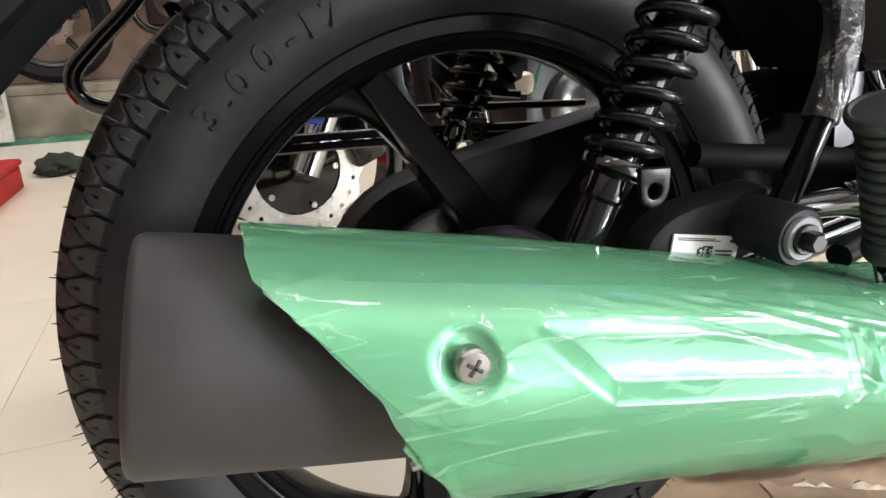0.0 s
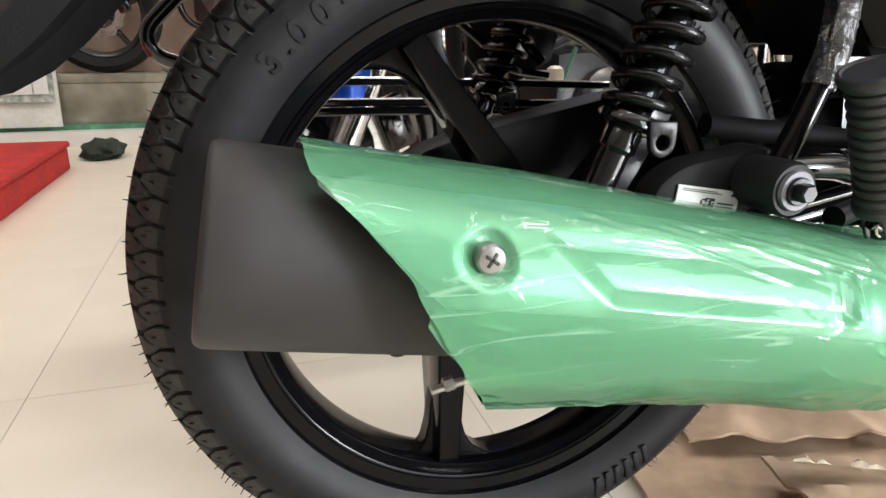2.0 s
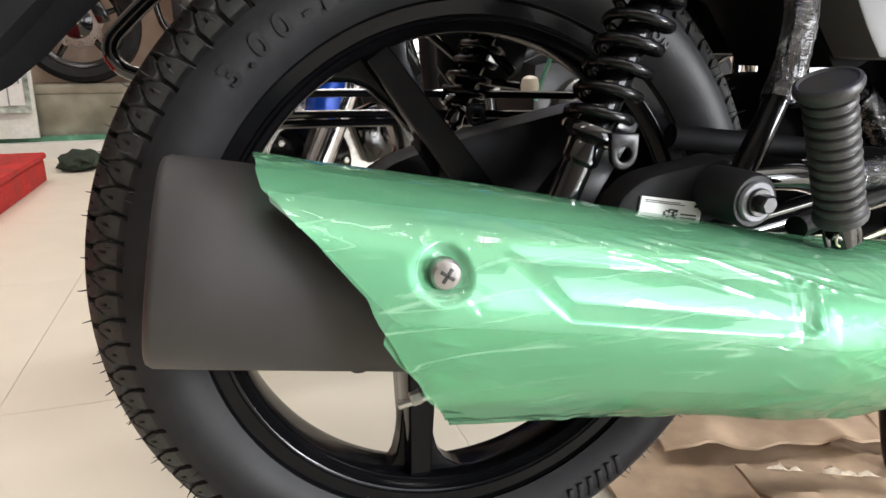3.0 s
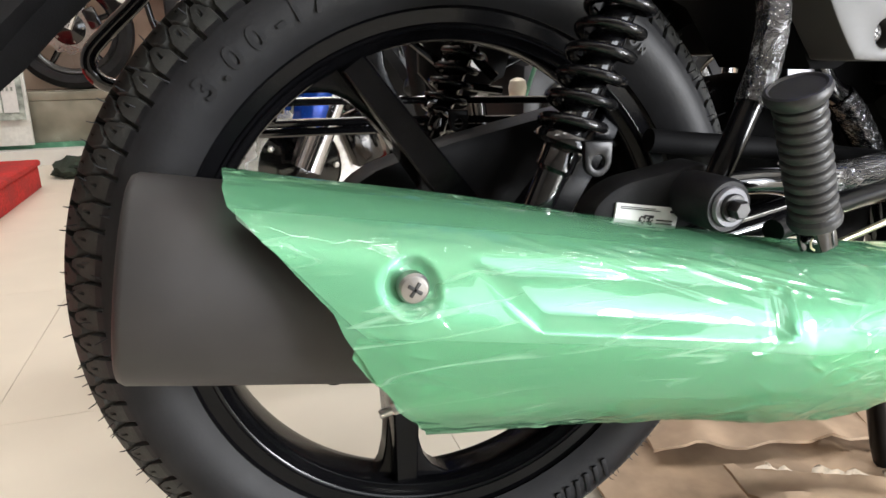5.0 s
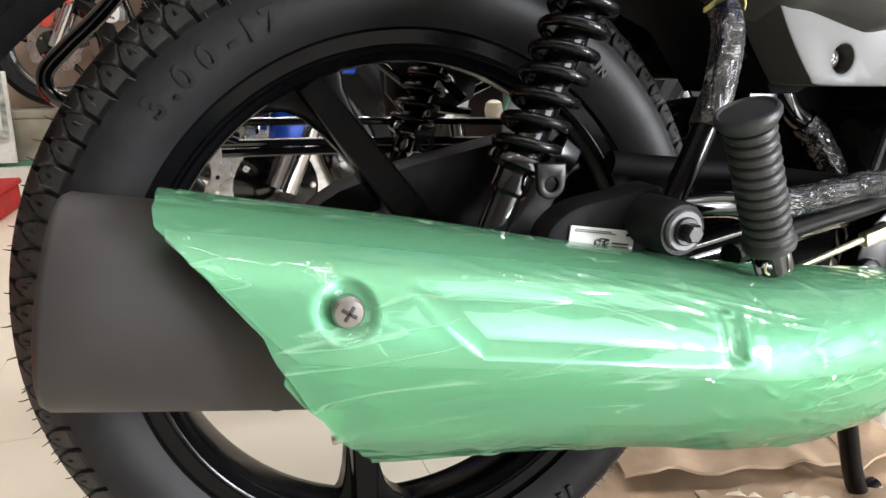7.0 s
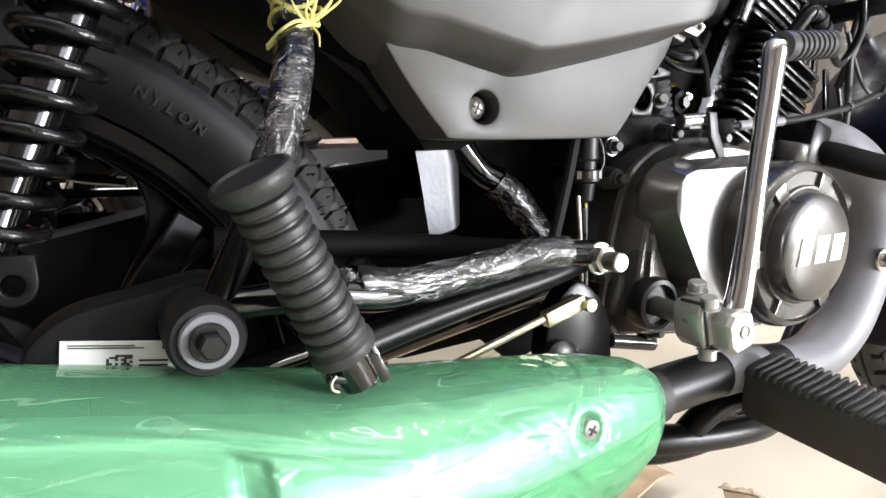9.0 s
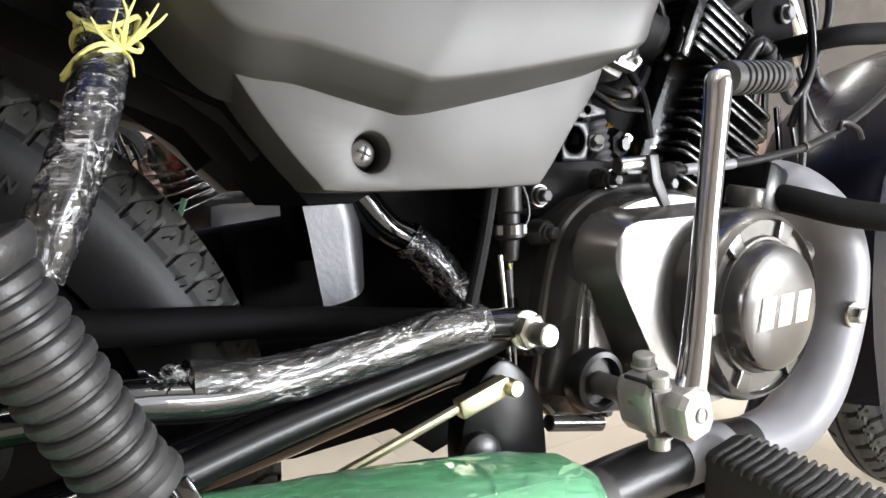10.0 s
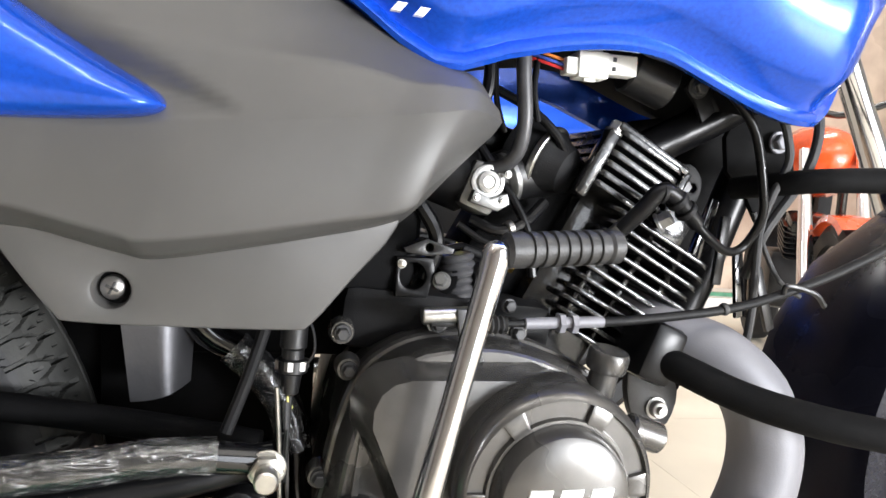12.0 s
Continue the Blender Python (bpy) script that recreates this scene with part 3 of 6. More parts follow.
rings = [can_ring(-0.218, 0.030, 0.1), can_ring(-0.219, 0.046, 0.18), can_ring(-0.2265, 0.0475, 0.18), can_ring(-0.2285, 0.050, 0.18), can_ring(-0.2275, 0.0525, 0.18), can_ring(-0.224, 0.0545, 0.18), can_ring(-0.20, 0.0550, 0.14)]
rings += [can_ring(x, r) for x, r in ((-0.1, 0.0555), (0.0, 0.0555), (0.12, 0.0555), (0.2, 0.054), (0.26, 0.049), (0.32, 0.040), (0.37, 0.030), (0.41, 0.021), (0.44, 0.019))]
can = part("silencer", loft(rings), CANPAINT, bike, "matte dark grey silencer can", 50)
for bx, bz in ((-0.125, 0.302), (0.02, 0.28)):
    part("rivet", lathe([(0.006, 0), (0.005, 0.004), (0, 0.005)], m=axis((bx, -0.168, bz + 0.004), (bx, -0.168, bz - 0.05)), seg=14), CANPAINT, can)


def inside(p, poly):
    """Signed distance of p from the polygon's border, positive inside."""
    x, z = p
    best, inn = 9.0, False
    for (x1, z1), (x2, z2) in zip(poly, poly[1:] + poly[:1]):
        t = max(0, min(1, ((x - x1) * (x2 - x1) + (z - z1) * (z2 - z1)) / ((x2 - x1) ** 2 + (z2 - z1) ** 2)))
        best = min(best, math.hypot(x - x1 - t * (x2 - x1), z - z1 - t * (z2 - z1)))
        if (z1 > z) != (z2 > z) and x < (x2 - x1) * (z - z1) / (z2 - z1) + x1:
            inn = not inn
    return best if inn else -best


WELL = [(0.131, 0.350), (0.144, 0.346), (0.144, 0.319), (0.130, 0.321)]
HOLLOW = [(-0.056, 0.386), (-0.026, 0.354), (0.139, 0.322), (0.131, 0.352), (0.054, 0.367), (-0.013, 0.379)]


def gap(x, z, poly):
    """Distances from the polygon's border for arrays x, z: positive inside."""
    best, inn = np.full(x.shape, 9.0), np.zeros(x.shape, bool)
    for (x1, z1), (x2, z2) in zip(poly, poly[1:] + poly[:1]):
        t = np.clip(((x - x1) * (x2 - x1) + (z - z1) * (z2 - z1)) / ((x2 - x1) ** 2 + (z2 - z1) ** 2), 0, 1)
        best = np.minimum(best, np.hypot(x - x1 - t * (x2 - x1), z - z1 - t * (z2 - z1)))
        if z1 != z2:
            inn ^= ((z1 > z) != (z2 > z)) & (x < (x2 - x1) * (z - z1) / (z2 - z1) + x1)
    return np.where(inn, best, -best)


def film_creases():
    """Sharp folds of the film on its near side: (x, z, x, z, width, height)."""
    rnd = random.Random(21)
    out = []
    for k in range(11):                         # puckers round the screw
        a = 2 * math.pi * (k + rnd.uniform(-.3, .3)) / 11
        r = rnd.uniform(.022, .034)
        out.append((-.0945 + .0145 * math.cos(a), .3815 + .0145 * math.sin(a), -.0945 + r * math.cos(a), .3815 + r * math.sin(a), .0009, .0005))
    for k in range(13):                         # long tension folds across the pressed hollow
        x = -.045 + .0135 * k + rnd.uniform(-.006, .006)
        z = float(np.interp(x, (-.063, .13), (.397, .357))) + rnd.uniform(-.002, .006)
        ln = rnd.uniform(.04, .10)
        out.append((x, z, x + ln, z - ln * rnd.uniform(.27, .40), rnd.uniform(.0008, .0013), rnd.uniform(.0007, .0014)))
    for k in range(4):                          # folds along the upper side
        x = rnd.uniform(-.12, .05)
        z = float(np.interp(x, (-.15, .1), (.420, .372))) - rnd.uniform(.004, .018)
        ln = rnd.uniform(.04, .09)
        out.append((x, z, x + ln, z - ln * .20, .0012, .0005))
    for k in range(52):                         # crumpled front half
        x = rnd.uniform(.10, .41)
        z = float(np.interp(x, (.1, .25, .42), (.318, .291, .288))) + rnd.uniform(-.045, .055)
        ln, a = rnd.uniform(.012, .05), radians(rnd.choice((-24, -18, 12, -40, 35)) + rnd.uniform(-12, 12))
        out.append((x, z, x + ln * math.cos(a), z + ln * math.sin(a), rnd.uniform(.0008, .0017), rnd.uniform(.0005, .0014)))
    for k in range(34):                         # short folds of the loose lower border
        x = rnd.uniform(-.06, .36)
        z = float(np.interp(x, (-.06, .1, .25, .36), (.285, .250, .222, .228))) + rnd.uniform(-.012, .012)
        ln, a = rnd.uniform(.008, .035), radians(rnd.uniform(-50, 60))
        out.append((x, z, x + ln * math.cos(a), z + ln * math.sin(a), rnd.uniform(.0009, .0018), rnd.uniform(.0005, .0013)))
    for k in range(7):                          # folds at the rear mouth
        x, z = -.168 + .012 * k, .418 - .013 * k
        out.append((x, z, x + rnd.uniform(.012, .03), z + rnd.uniform(-.012, .004), .001, .0006))
    return out


def cover_mesh(grow, sag, creases, n_along=230, n_round=150, a0=0.0, a1=2 * math.pi, mouth=((-1, -0.65, -0.4, -0.3, 0.2, 0.47, 0.71, 0.85, 1), (-0.073, -0.102, -0.114, -0.118, -0.134, -0.149, -0.164, -0.175, -0.175))):
    """The shield over the silencer, or the film bag round it: follows the can, cut slantwise at its rear end."""
    closed = a1 - a0 > 6.28
    if closed:                                  # finer on the near side; 0: far side, pi/2: top, pi: near side, 3pi/2: bottom
        far = n_round // 6
        a = np.concatenate([np.linspace(1.45, 5.2, n_round - far, endpoint=False), np.linspace(5.2, 1.45 + 2 * math.pi, far, endpoint=False)])
    else:
        a = np.linspace(a0, a1, n_round + 1)
    sa, ca = np.sin(a)[:, None], np.cos(a)[:, None]
    x0 = np.interp(sa, *mouth)
    x = x0 + (0.424 - x0) * np.linspace(0, 1, n_along + 1)[None, :]
    cy, cz = -0.168, np.interp(x, (-0.23, -0.13, 0.0, 0.1, 0.176, 0.25, 0.32, 0.45), (0.380, 0.3625, 0.339, 0.3185, 0.302, 0.291, 0.287, 0.288))
    r = np.interp(x, (-0.2, 0.0, 0.2, 0.27, 0.33, 0.38, 0.41, 0.424), (0.0565, 0.0570, 0.0565, 0.0555, 0.051, 0.042, 0.033, 0.0235)) + grow
    full = np.sign(ca) * np.abs(ca) ** np.where(ca < 0, 0.55, 1.0)        # the near face is nearly flat, with round shoulders
    bulge = 0.0265 * np.maximum(0, -ca) ** 0.6 * np.interp(x, (-0.17, -0.1, 0.16, 0.25, 0.33, 0.42), (0.75, 1, 1, 0.55, 0.12, 0.0))
    y = cy + (r + bulge) * full * 0.92
    z = cz + r * sa
    if creases:
        z = z + 0.0045 * np.maximum(0, sa) ** 2 * np.interp(x, (-0.17, -0.05, 0.03), (1.0, 0.7, 0.0))
    low = np.maximum(0, -sa)                    # the bag hangs loose below
    drop = sag * low ** 3 * np.interp(x, (-0.1, -0.06, 0.1, 0.25, 0.36, 0.43), (1.5, 1.5, 1.0, 1.3, 0.9, 0.0))
    z = z - drop
    loose = np.minimum(1, drop / 0.03)
    y = np.where(sa < 0, cy + (y - cy) * (1 - 0.75 * loose * low ** 2) - 0.012 * loose, y)
    near = ca < 0                               # pressed hollow and screw wells
    d = gap(x, z, HOLLOW)
    dip = np.interp(x, (0.03, 0.125), (1.0, 0.45)) * (0.0046 * np.clip(d / 0.009 + 0.5, 0, 1) - 0.0004 * np.exp(-((d + 0.004) / 0.003) ** 2))
    d = gap(x, z, WELL)
    dip = dip + 0.0036 * np.clip(d / 0.003 + 0.5, 0, 1) - 0.0008 * np.exp(-(d / 0.0025) ** 2)
    for sx, sz, w in ((-0.0945, 0.3815, 0.0120), (0.338, 0.305, 0.009)):
        q = np.hypot(x - sx, z - sz)
        dip = dip + 0.0050 * np.exp(-(q / w) ** 6) - creases * 0.0009 * np.exp(-((q - 0.0145) / 0.0020) ** 2)
    y = y + np.where(near, dip, 0)
    if creases:
        amount = 0.04 + 0.9 * np.maximum(0, -sa - 0.6) + np.interp(x, (-0.17, -0.14, 0.08, 0.2, 0.42), (0.30, 0.02, 0.03, 0.22, 0.34))
        aa = np.broadcast_to(np.mod(a, 2 * math.pi)[:, None], x.shape)
        flat_x, flat_a = x.ravel(), aa.ravel()
        w = np.array([0.0020 * (1 - abs(noise.noise((p * 16, q * 2.6 + p * 5, 1.3))) * 2.4) + 0.0011 * (1 - abs(noise.noise((p * 42 + 7, q * 7 - p * 24, 4.1))) * 2.6)
                      for p, q in zip(flat_x.tolist(), flat_a.tolist())]).reshape(x.shape)
        k = creases * amount * w
        ridge = np.zeros(x.shape)
        for x1, z1, x2, z2, wide, high in film_creases():
            t = ((x - x1) * (x2 - x1) + (z - z1) * (z2 - z1)) / ((x2 - x1) ** 2 + (z2 - z1) ** 2)
            off = np.hypot(x - x1 - np.clip(t, 0, 1) * (x2 - x1), z - z1 - np.clip(t, 0, 1) * (z2 - z1))
            taper = np.clip(4 * t * (1 - t), 0, 1) ** 0.5
            ridge = np.maximum(ridge, high * np.exp(-(off / wide) ** 2) * taper)
        k = k + np.where(near, ridge, 0)
        y = y + k * ca
        z = z + k * sa
        x = x.copy()
        for j in range(len(a)):
            x[j, :6] += 0.0016 * noise.noise((float(a[j]) * 5, 0.7, 0))
    n, m = x.shape
    co = np.stack([x, y, z], -1).reshape(-1, 3)
    rows = np.arange(n if closed else n - 1)
    v = (rows[:, None] * m + np.arange(m - 1)[None, :]).ravel()
    u = (((rows + 1) % n)[:, None] * m + np.arange(m - 1)[None, :]).ravel()
    me = bpy.data.meshes.new("cover")
    me.from_pydata(co.tolist(), [], np.stack([v, v + 1, u + 1, u], -1).tolist())
    bm = bmesh.new()
    bm.from_mesh(me)
    bpy.data.meshes.remove(me)
    return bm


part("heat_shield", cover_mesh(-0.002, 0.0, 0.0, 160, 90, math.radians(114), math.radians(234), ((-1, -0.74, -0.3, 0.1, 0.47, 0.71, 0.85, 1), (-0.035, -0.054, -0.098, -0.125, -0.145, -0.160, -0.171, -0.171))), SHIELD, can, "bright heat shield under the film", 60)
part("protective_film", cover_mesh(0.0008, 0.020, 1.0, 460, 320), GREENFILM, can, "creased green protective film bag", 60)
for grow in (-0.0006, -0.0016):                 # the border is folded over on itself
    part("film_fold", cover_mesh(grow, 0.0185, 0.9, 200, 80, math.radians(180), math.radians(285), ((-1, -0.65, -0.4, -0.2, 0.0), (-0.076, -0.101, -0.117, -0.126, -0.122))), GREENFILM, can, "second fold of the green film", 60)


def cross_screw(at, r, name="screw"):
    sc = part(name, lathe([(r * 0.97, -0.004), (r, 0.0), (r, 0.002), (r * 0.85, 0.0036), (r * 0.3, 0.0042), (0, 0.0042)], m=axis(at, (at[0], at[1] - 1, at[2])), seg=28), DULLZINC, can, "dull zinc cross-head screw")
    for turn in (35, 125):
        slot = box((r * 1.05, 0.0012, r * 0.24), Matrix.Translation((at[0], at[1] - 0.0040, at[2])) @ pose(0, 0, 0, 0, turn, 0), 0.0003)
        yield slot


for at, r in (((-0.0945, -0.2380, 0.3815), 0.0078), ((0.338, -0.2095, 0.305), 0.0068)):
    slots = None
    for s in cross_screw(at, r):
        slots = join(slots, s) if slots else s
    part("screw_slot", slots, INK, can)

# exhaust pipe from the cylinder head to the silencer
pipe = part("exhaust_pipe", tube([(0.700, -0.030, 0.492), (0.728, -0.072, 0.474), (0.760, -0.094, 0.460), (0.789, -0.106, 0.431), (0.802, -0.111, 0.390), (0.792, -0.114, 0.340), (0.752, -0.120, 0.285), (0.70, -0.128, 0.262), (0.64, -0.137, 0.264), (0.615, -0.141, 0.270)],
                               [0.017, 0.019, 0.024, 0.0275, 0.0285, 0.0280, 0.0270, 0.025, 0.022, 0.0195], 28), PIPEGREY, bike, "satin grey exhaust pipe shield")
part("rear_pipe", tube([(0.64, -0.137, 0.265), (0.60, -0.144, 0.274), (0.55, -0.152, 0.283), (0.48, -0.160, 0.288), (0.41, -0.166, 0.288)], 0.0185, 20), SATIN, pipe, "black exhaust pipe end")
part("pipe_collar", tube([(0.575, -0.148, 0.2785), (0.545, -0.1525, 0.2835), (0.515, -0.156, 0.2865)], 0.0195, 20, 3), PIPEGREY, pipe)
part("shield_bolt", hexbolt((0.781, -0.138, 0.347), 0.0075, 0.008, 0.012), ZINC, pipe)

# footrest hanger, bush and label
hanger = part("silencer_bracket", plate(smooth_outline([(0.056, 0.368), (0.054, 0.384), (0.062, 0.395), (0.078, 0.4035), (0.107, 0.4085), (0.138, 0.413), (0.152, 0.402), (0.150, 0.378), (0.135, 0.368), (0.09, 0.358)], 4), -0.153, -0.130, bevel=0.006), MATTE, bike, "matte black silencer bracket")
part("label_sticker", plate([(0.0705, 0.3912), (0.1205, 0.3828), (0.1180, 0.3655), (0.0685, 0.3745)], -0.1548, -0.1534, bevel=0), PAPER, hanger, "white printed parts label")
bars = bmesh.new()
u, v = Vector((0.050, 0, -0.0084)), Vector((-0.0022, 0, -0.0170))
rnd = random.Random(6)
cells = [(0.06, 0.10, 0.62, 0.13), (0.06, 0.17, 0.70, 0.20), (0.86, 0.12, 0.95, 0.22), (0.66, 0.52, 0.92, 0.58), (0.66, 0.66, 0.92, 0.72)]
for i in range(9):                              # square code as scattered cells
    for j in range(9):
        if rnd.random() < 0.5:
            cells.append((0.38 + i * 0.025, 0.38 + j * 0.058, 0.405 + i * 0.025, 0.438 + j * 0.058))
for a, b, c, d in cells:
    o = Vector((0.0705, 0, 0.3912))
    q = [o + u * s_ + v * t for s_, t in ((a, b), (c, b), (c, d), (a, d))]
    plate([(p.x, p.z) for p in q], -0.1552, -0.1547, bevel=0, bm=bars)
part("print_bar", bars, INK, hanger)
part("bush", lathe([(0.0175, -0.02), (0.0182, 0.0), (0.0182, 0.019), (0.0165, 0.0225), (0.012, 0.0225)], m=axis((0.130, -0.168, 0.391), (0.130, -1, 0.391)), seg=40), RUBBER, hanger, "black rubber bush")
part("washer", lathe([(0.0132, 0.020), (0.0132, 0.0245), (0.0125, 0.0255), (0.007, 0.0255)], m=axis((0.130, -0.168, 0.391), (0.130, -1, 0.391)), seg=36), PIPEGREY, hanger, "grey steel washer")
part("bolt", hexbolt((0.130, -0.1935, 0.391), 0.0064, 0.008, 0.0092), SATIN, hanger)

frame_rail = part("frame_rail", tube([(0.140, -0.165, 0.405), (0.158, -0.163, 0.440), (0.176, -0.158, 0.480), (0.190, -0.145, 0.515), (0.200, -0.118, 0.552), (0.212, -0.10, 0.62), (0.235, -0.09, 0.72)], 0.0085, 16), WHEELBLACK, bike, "gloss black frame rail")


def wrap_mesh(pts, r, seed, n=150, seg=56, amp=0.0016):
    """Stretch film wound round a tube, bunched and creased."""
    bm = bmesh.new()
    line = spline(pts, max(2, n // (len(pts) - 1)))
    rings = []
    side = None
    for i, p in enumerate(line):
        d = (line[min(i + 1, len(line) - 1)] - line[max(i - 1, 0)]).normalized()
        side = side or d.cross(Vector((0.3, 1, 0.2))).normalized()
        side = (side - d * side.dot(d)).normalized()
        up = d.cross(side)
        ring = []
        for k in range(seg):
            a = 2 * math.pi * k / seg
            b = a + i * 0.035                   # folds run steeply round and along the tube
            c = Vector((math.cos(b) * 2.1 + i * 0.03, math.sin(b) * 2.1 + i * 0.025, seed + 0.02 * i))
            w = 1 - 2.4 * abs(noise.noise(c * 1.5)) + 0.35 * (1 - 2.4 * abs(noise.noise(c * 3.6)))
            ring.append(bm.verts.new(p + (side * math.cos(a) + up * math.sin(a)) * (r + amp * (w + 0.4))))
        rings.append(ring)
    for a, b in zip(rings, rings[1:]):
        for k in range(seg):
            bm.faces.new((a[k], a[(k + 1) % seg], b[(k + 1) % seg], b[k]))
    return bm


part("stretch_film", wrap_mesh([(0.164, -0.162, 0.452), (0.176, -0.158, 0.478), (0.190, -0.145, 0.515), (0.200, -0.118, 0.552), (0.212, -0.10, 0.62), (0.225, -0.095, 0.68)], 0.0093, 3.0, amp=0.0011), CLEARFILM, frame_rail, "crinkled clear stretch film", 70)
tie = bmesh.new()
for k, (dx, dz, t) in enumerate(((0.0, 0.0, 0.2), (0.002, 0.004, -0.2), (0.0, 0.008, 0.35))):
    pts = [Vector((0.2 + 0.0135 * math.cos(a) + dx, -0.119 + 0.0135 * math.sin(a), 0.546 + dz + 0.004 * math.sin(a * 2 + k))) for a in (2 * math.pi * q / 14 for q in range(15))]
    tube(pts, 0.0012, 6, 2, tie)
KNOT = Vector((0.204, -0.134, 0.541))
for x, z, bow in ((.222, .556, .004), (.219, .560, .002), (.214, .556, .005), (.211, .563, -.002), (.205, .562, .002), (.203, .556, -.003), (.199, .551, .002), (.193, .552, -.002), (.207, .529, .001)):
    end = Vector((x, -0.140, z))
    mid = KNOT.lerp(end, 0.5) + Vector((bow, -0.003, bow * 0.6))
    tube([KNOT, mid, end], [0.0010, 0.0008, 0.0004], 5, 4, tie, flat=0.5)
for dz in (0.0, 0.003):
    tube([KNOT, (0.196, -0.139, 0.539 + dz), (0.188, -0.137, 0.5345 + dz), (0.181, -0.130, 0.528 + dz * 0.5)], 0.0010, 6, 4, tie)
part("twine", tie, YELLOW, frame_rail, "pale yellow twine knotted round the film")

hbar = part("footrest_tube", tube([(0.140, -0.165, 0.400), (0.19, -0.160, 0.398), (0.235, -0.150, 0.390), (0.30, -0.140, 0.393), (0.36, -0.132, 0.397), (0.417, -0.122, 0.390)], [0.008, 0.0095, 0.0105, 0.0100, 0.0098, 0.0110], 18), GLOSS, bike, "gloss black footrest tube")
part("stretch_film", wrap_mesh([(0.215, -0.152, 0.398), (0.25, -0.147, 0.392), (0.30, -0.140, 0.393), (0.35, -0.133, 0.397), (0.385, -0.128, 0.396)], 0.0106, 9.0, amp=0.0009), CLEARFILM, hbar, "crinkled clear stretch film", 70)
part("lower_stay", tube([(0.195, -0.165, 0.362), (0.25, -0.150, 0.368), (0.30, -0.140, 0.373), (0.365, -0.130, 0.379), (0.405, -0.122, 0.385)], 0.0085, 14), BARBLACK, bike)
part("subframe_stay", tube([(0.155, -0.066, 0.4175), (0.20, -0.070, 0.412), (0.26, -0.070, 0.406), (0.36, -0.075, 0.392), (0.41, -0.085, 0.386)], 0.0098, 14), DULLBLACK, bike, "matte black subframe stay")
bolt = part("swing_arm_bolt", hexbolt((0.416, -0.130, 0.388), 0.0108, 0.008, 0.0124), ZINC, bike, "zinc swing arm bolt and nut")
part("bolt_end", rod((0.416, -0.137, 0.388), (0.416, -0.154, 0.388), 0.0072), ZINC, bolt)

# folding passenger footrest, folded up
peg_a, peg_b = Vector((0.190, -0.203, 0.378)), Vector((0.148, -0.213, 0.468))
m = axis(peg_a, peg_b)
prof = [(0.0115, 0.0), (0.0160, 0.0008), (0.0166, 0.0030), (0.0163, 0.0060), (0.0148, 0.0075)]
for k in range(11):
    h = 0.009 + k * 0.0073
    prof += [(0.0143, h), (0.0150, h + 0.0008), (0.0153, h + 0.0024), (0.0150, h + 0.0042), (0.0143, h + 0.0050), (0.0130, h + 0.0055), (0.0130, h + 0.0068)]
prof += [(0.0150, 0.0880), (0.0172, 0.0905), (0.0189, 0.0935), (0.0192, 0.0960), (0.0184, 0.0980), (0.0166, 0.0985), (0.0152, 0.0972), (0.0, 0.0968)]
pegr = part("passenger_footrest", lathe(prof, m=m, seg=40), PEGRUBBER, bike, "black ribbed rubber passenger footrest folded up", 30)
part("pin", rod(m @ Vector((0, 0, 0.002)), m @ Vector((0, 0, -0.020)), 0.0095), GLOSS, pegr)
for s in (-1, 1):
    part("clevis", box((0.006, 0.003, 0.022), Matrix.Translation(m @ Vector((0.0, 0, -0.010))) @ pose(0.013 * s, 0, 0.0, 0, -25, 0), 0.001), GLOSS, pegr)
part("clevis_pin", rod((0.180, -0.206, 0.368), (0.204, -0.206, 0.361), 0.0026), GLOSS, pegr)
part("split_pin", tube([(0.183, -0.209, 0.369), (0.180, -0.211, 0.367), (0.180, -0.212, 0.364), (0.183, -0.212, 0.362)], 0.0007, 6), YZINC, pegr)

# rear brake rod and its clevis
rodp = part("brake_rod", tube([(-0.085, -0.100, 0.233), (0.0, -0.105, 0.250), (0.2, -0.128, 0.305), (0.30, -0.133, 0.334), (0.362, -0.134, 0.351)], 0.0028, 10), YZINC, bike, "yellow zinc rear brake rod")
part("clevis", box((0.036, 0.009, 0.0115), pose(0.380, -0.134, 0.3545, 0, -14, 0), 0.0015), YZINC, rodp)
part("clevis_pin", rod((0.399, -0.131, 0.357), (0.399, -0.143, 0.357), 0.0052), YZINC, rodp)
part("thread_end", rod((-0.085, -0.100, 0.2328), (-0.060, -0.1015, 0.2385), 0.0033), ZINC, rodp)
part("adjuster_nut", hexbolt((-0.066, -0.101, 0.239), 0.0055, 0.008, 0, towards=(-1, 0, -0.25)), ZINC, rodp)
part("brake_arm", plate([(-0.062, 0.252), (-0.052, 0.252), (-0.020, 0.31), (-0.03, 0.32)], -0.104, -0.098, bevel=0.001), ZINC, rodp)
part("pedal_pivot", plate(smooth_outline([(0.37, 0.30), (0.372, 0.345), (0.398, 0.372), (0.424, 0.352), (0.432, 0.325), (0.430, 0.27), (0.40, 0.255)], 4), -0.128, -0.112, bevel=0.003), BARBLACK, bike, "black pivot plate")
part("pivot_boss", lathe([(0.014, 0), (0.014, 0.006), (0.010, 0.009), (0, 0.010)], m=axis((0.378, -0.128, 0.318), (0.378, -1, 0.318)), seg=24), SATIN, bike)

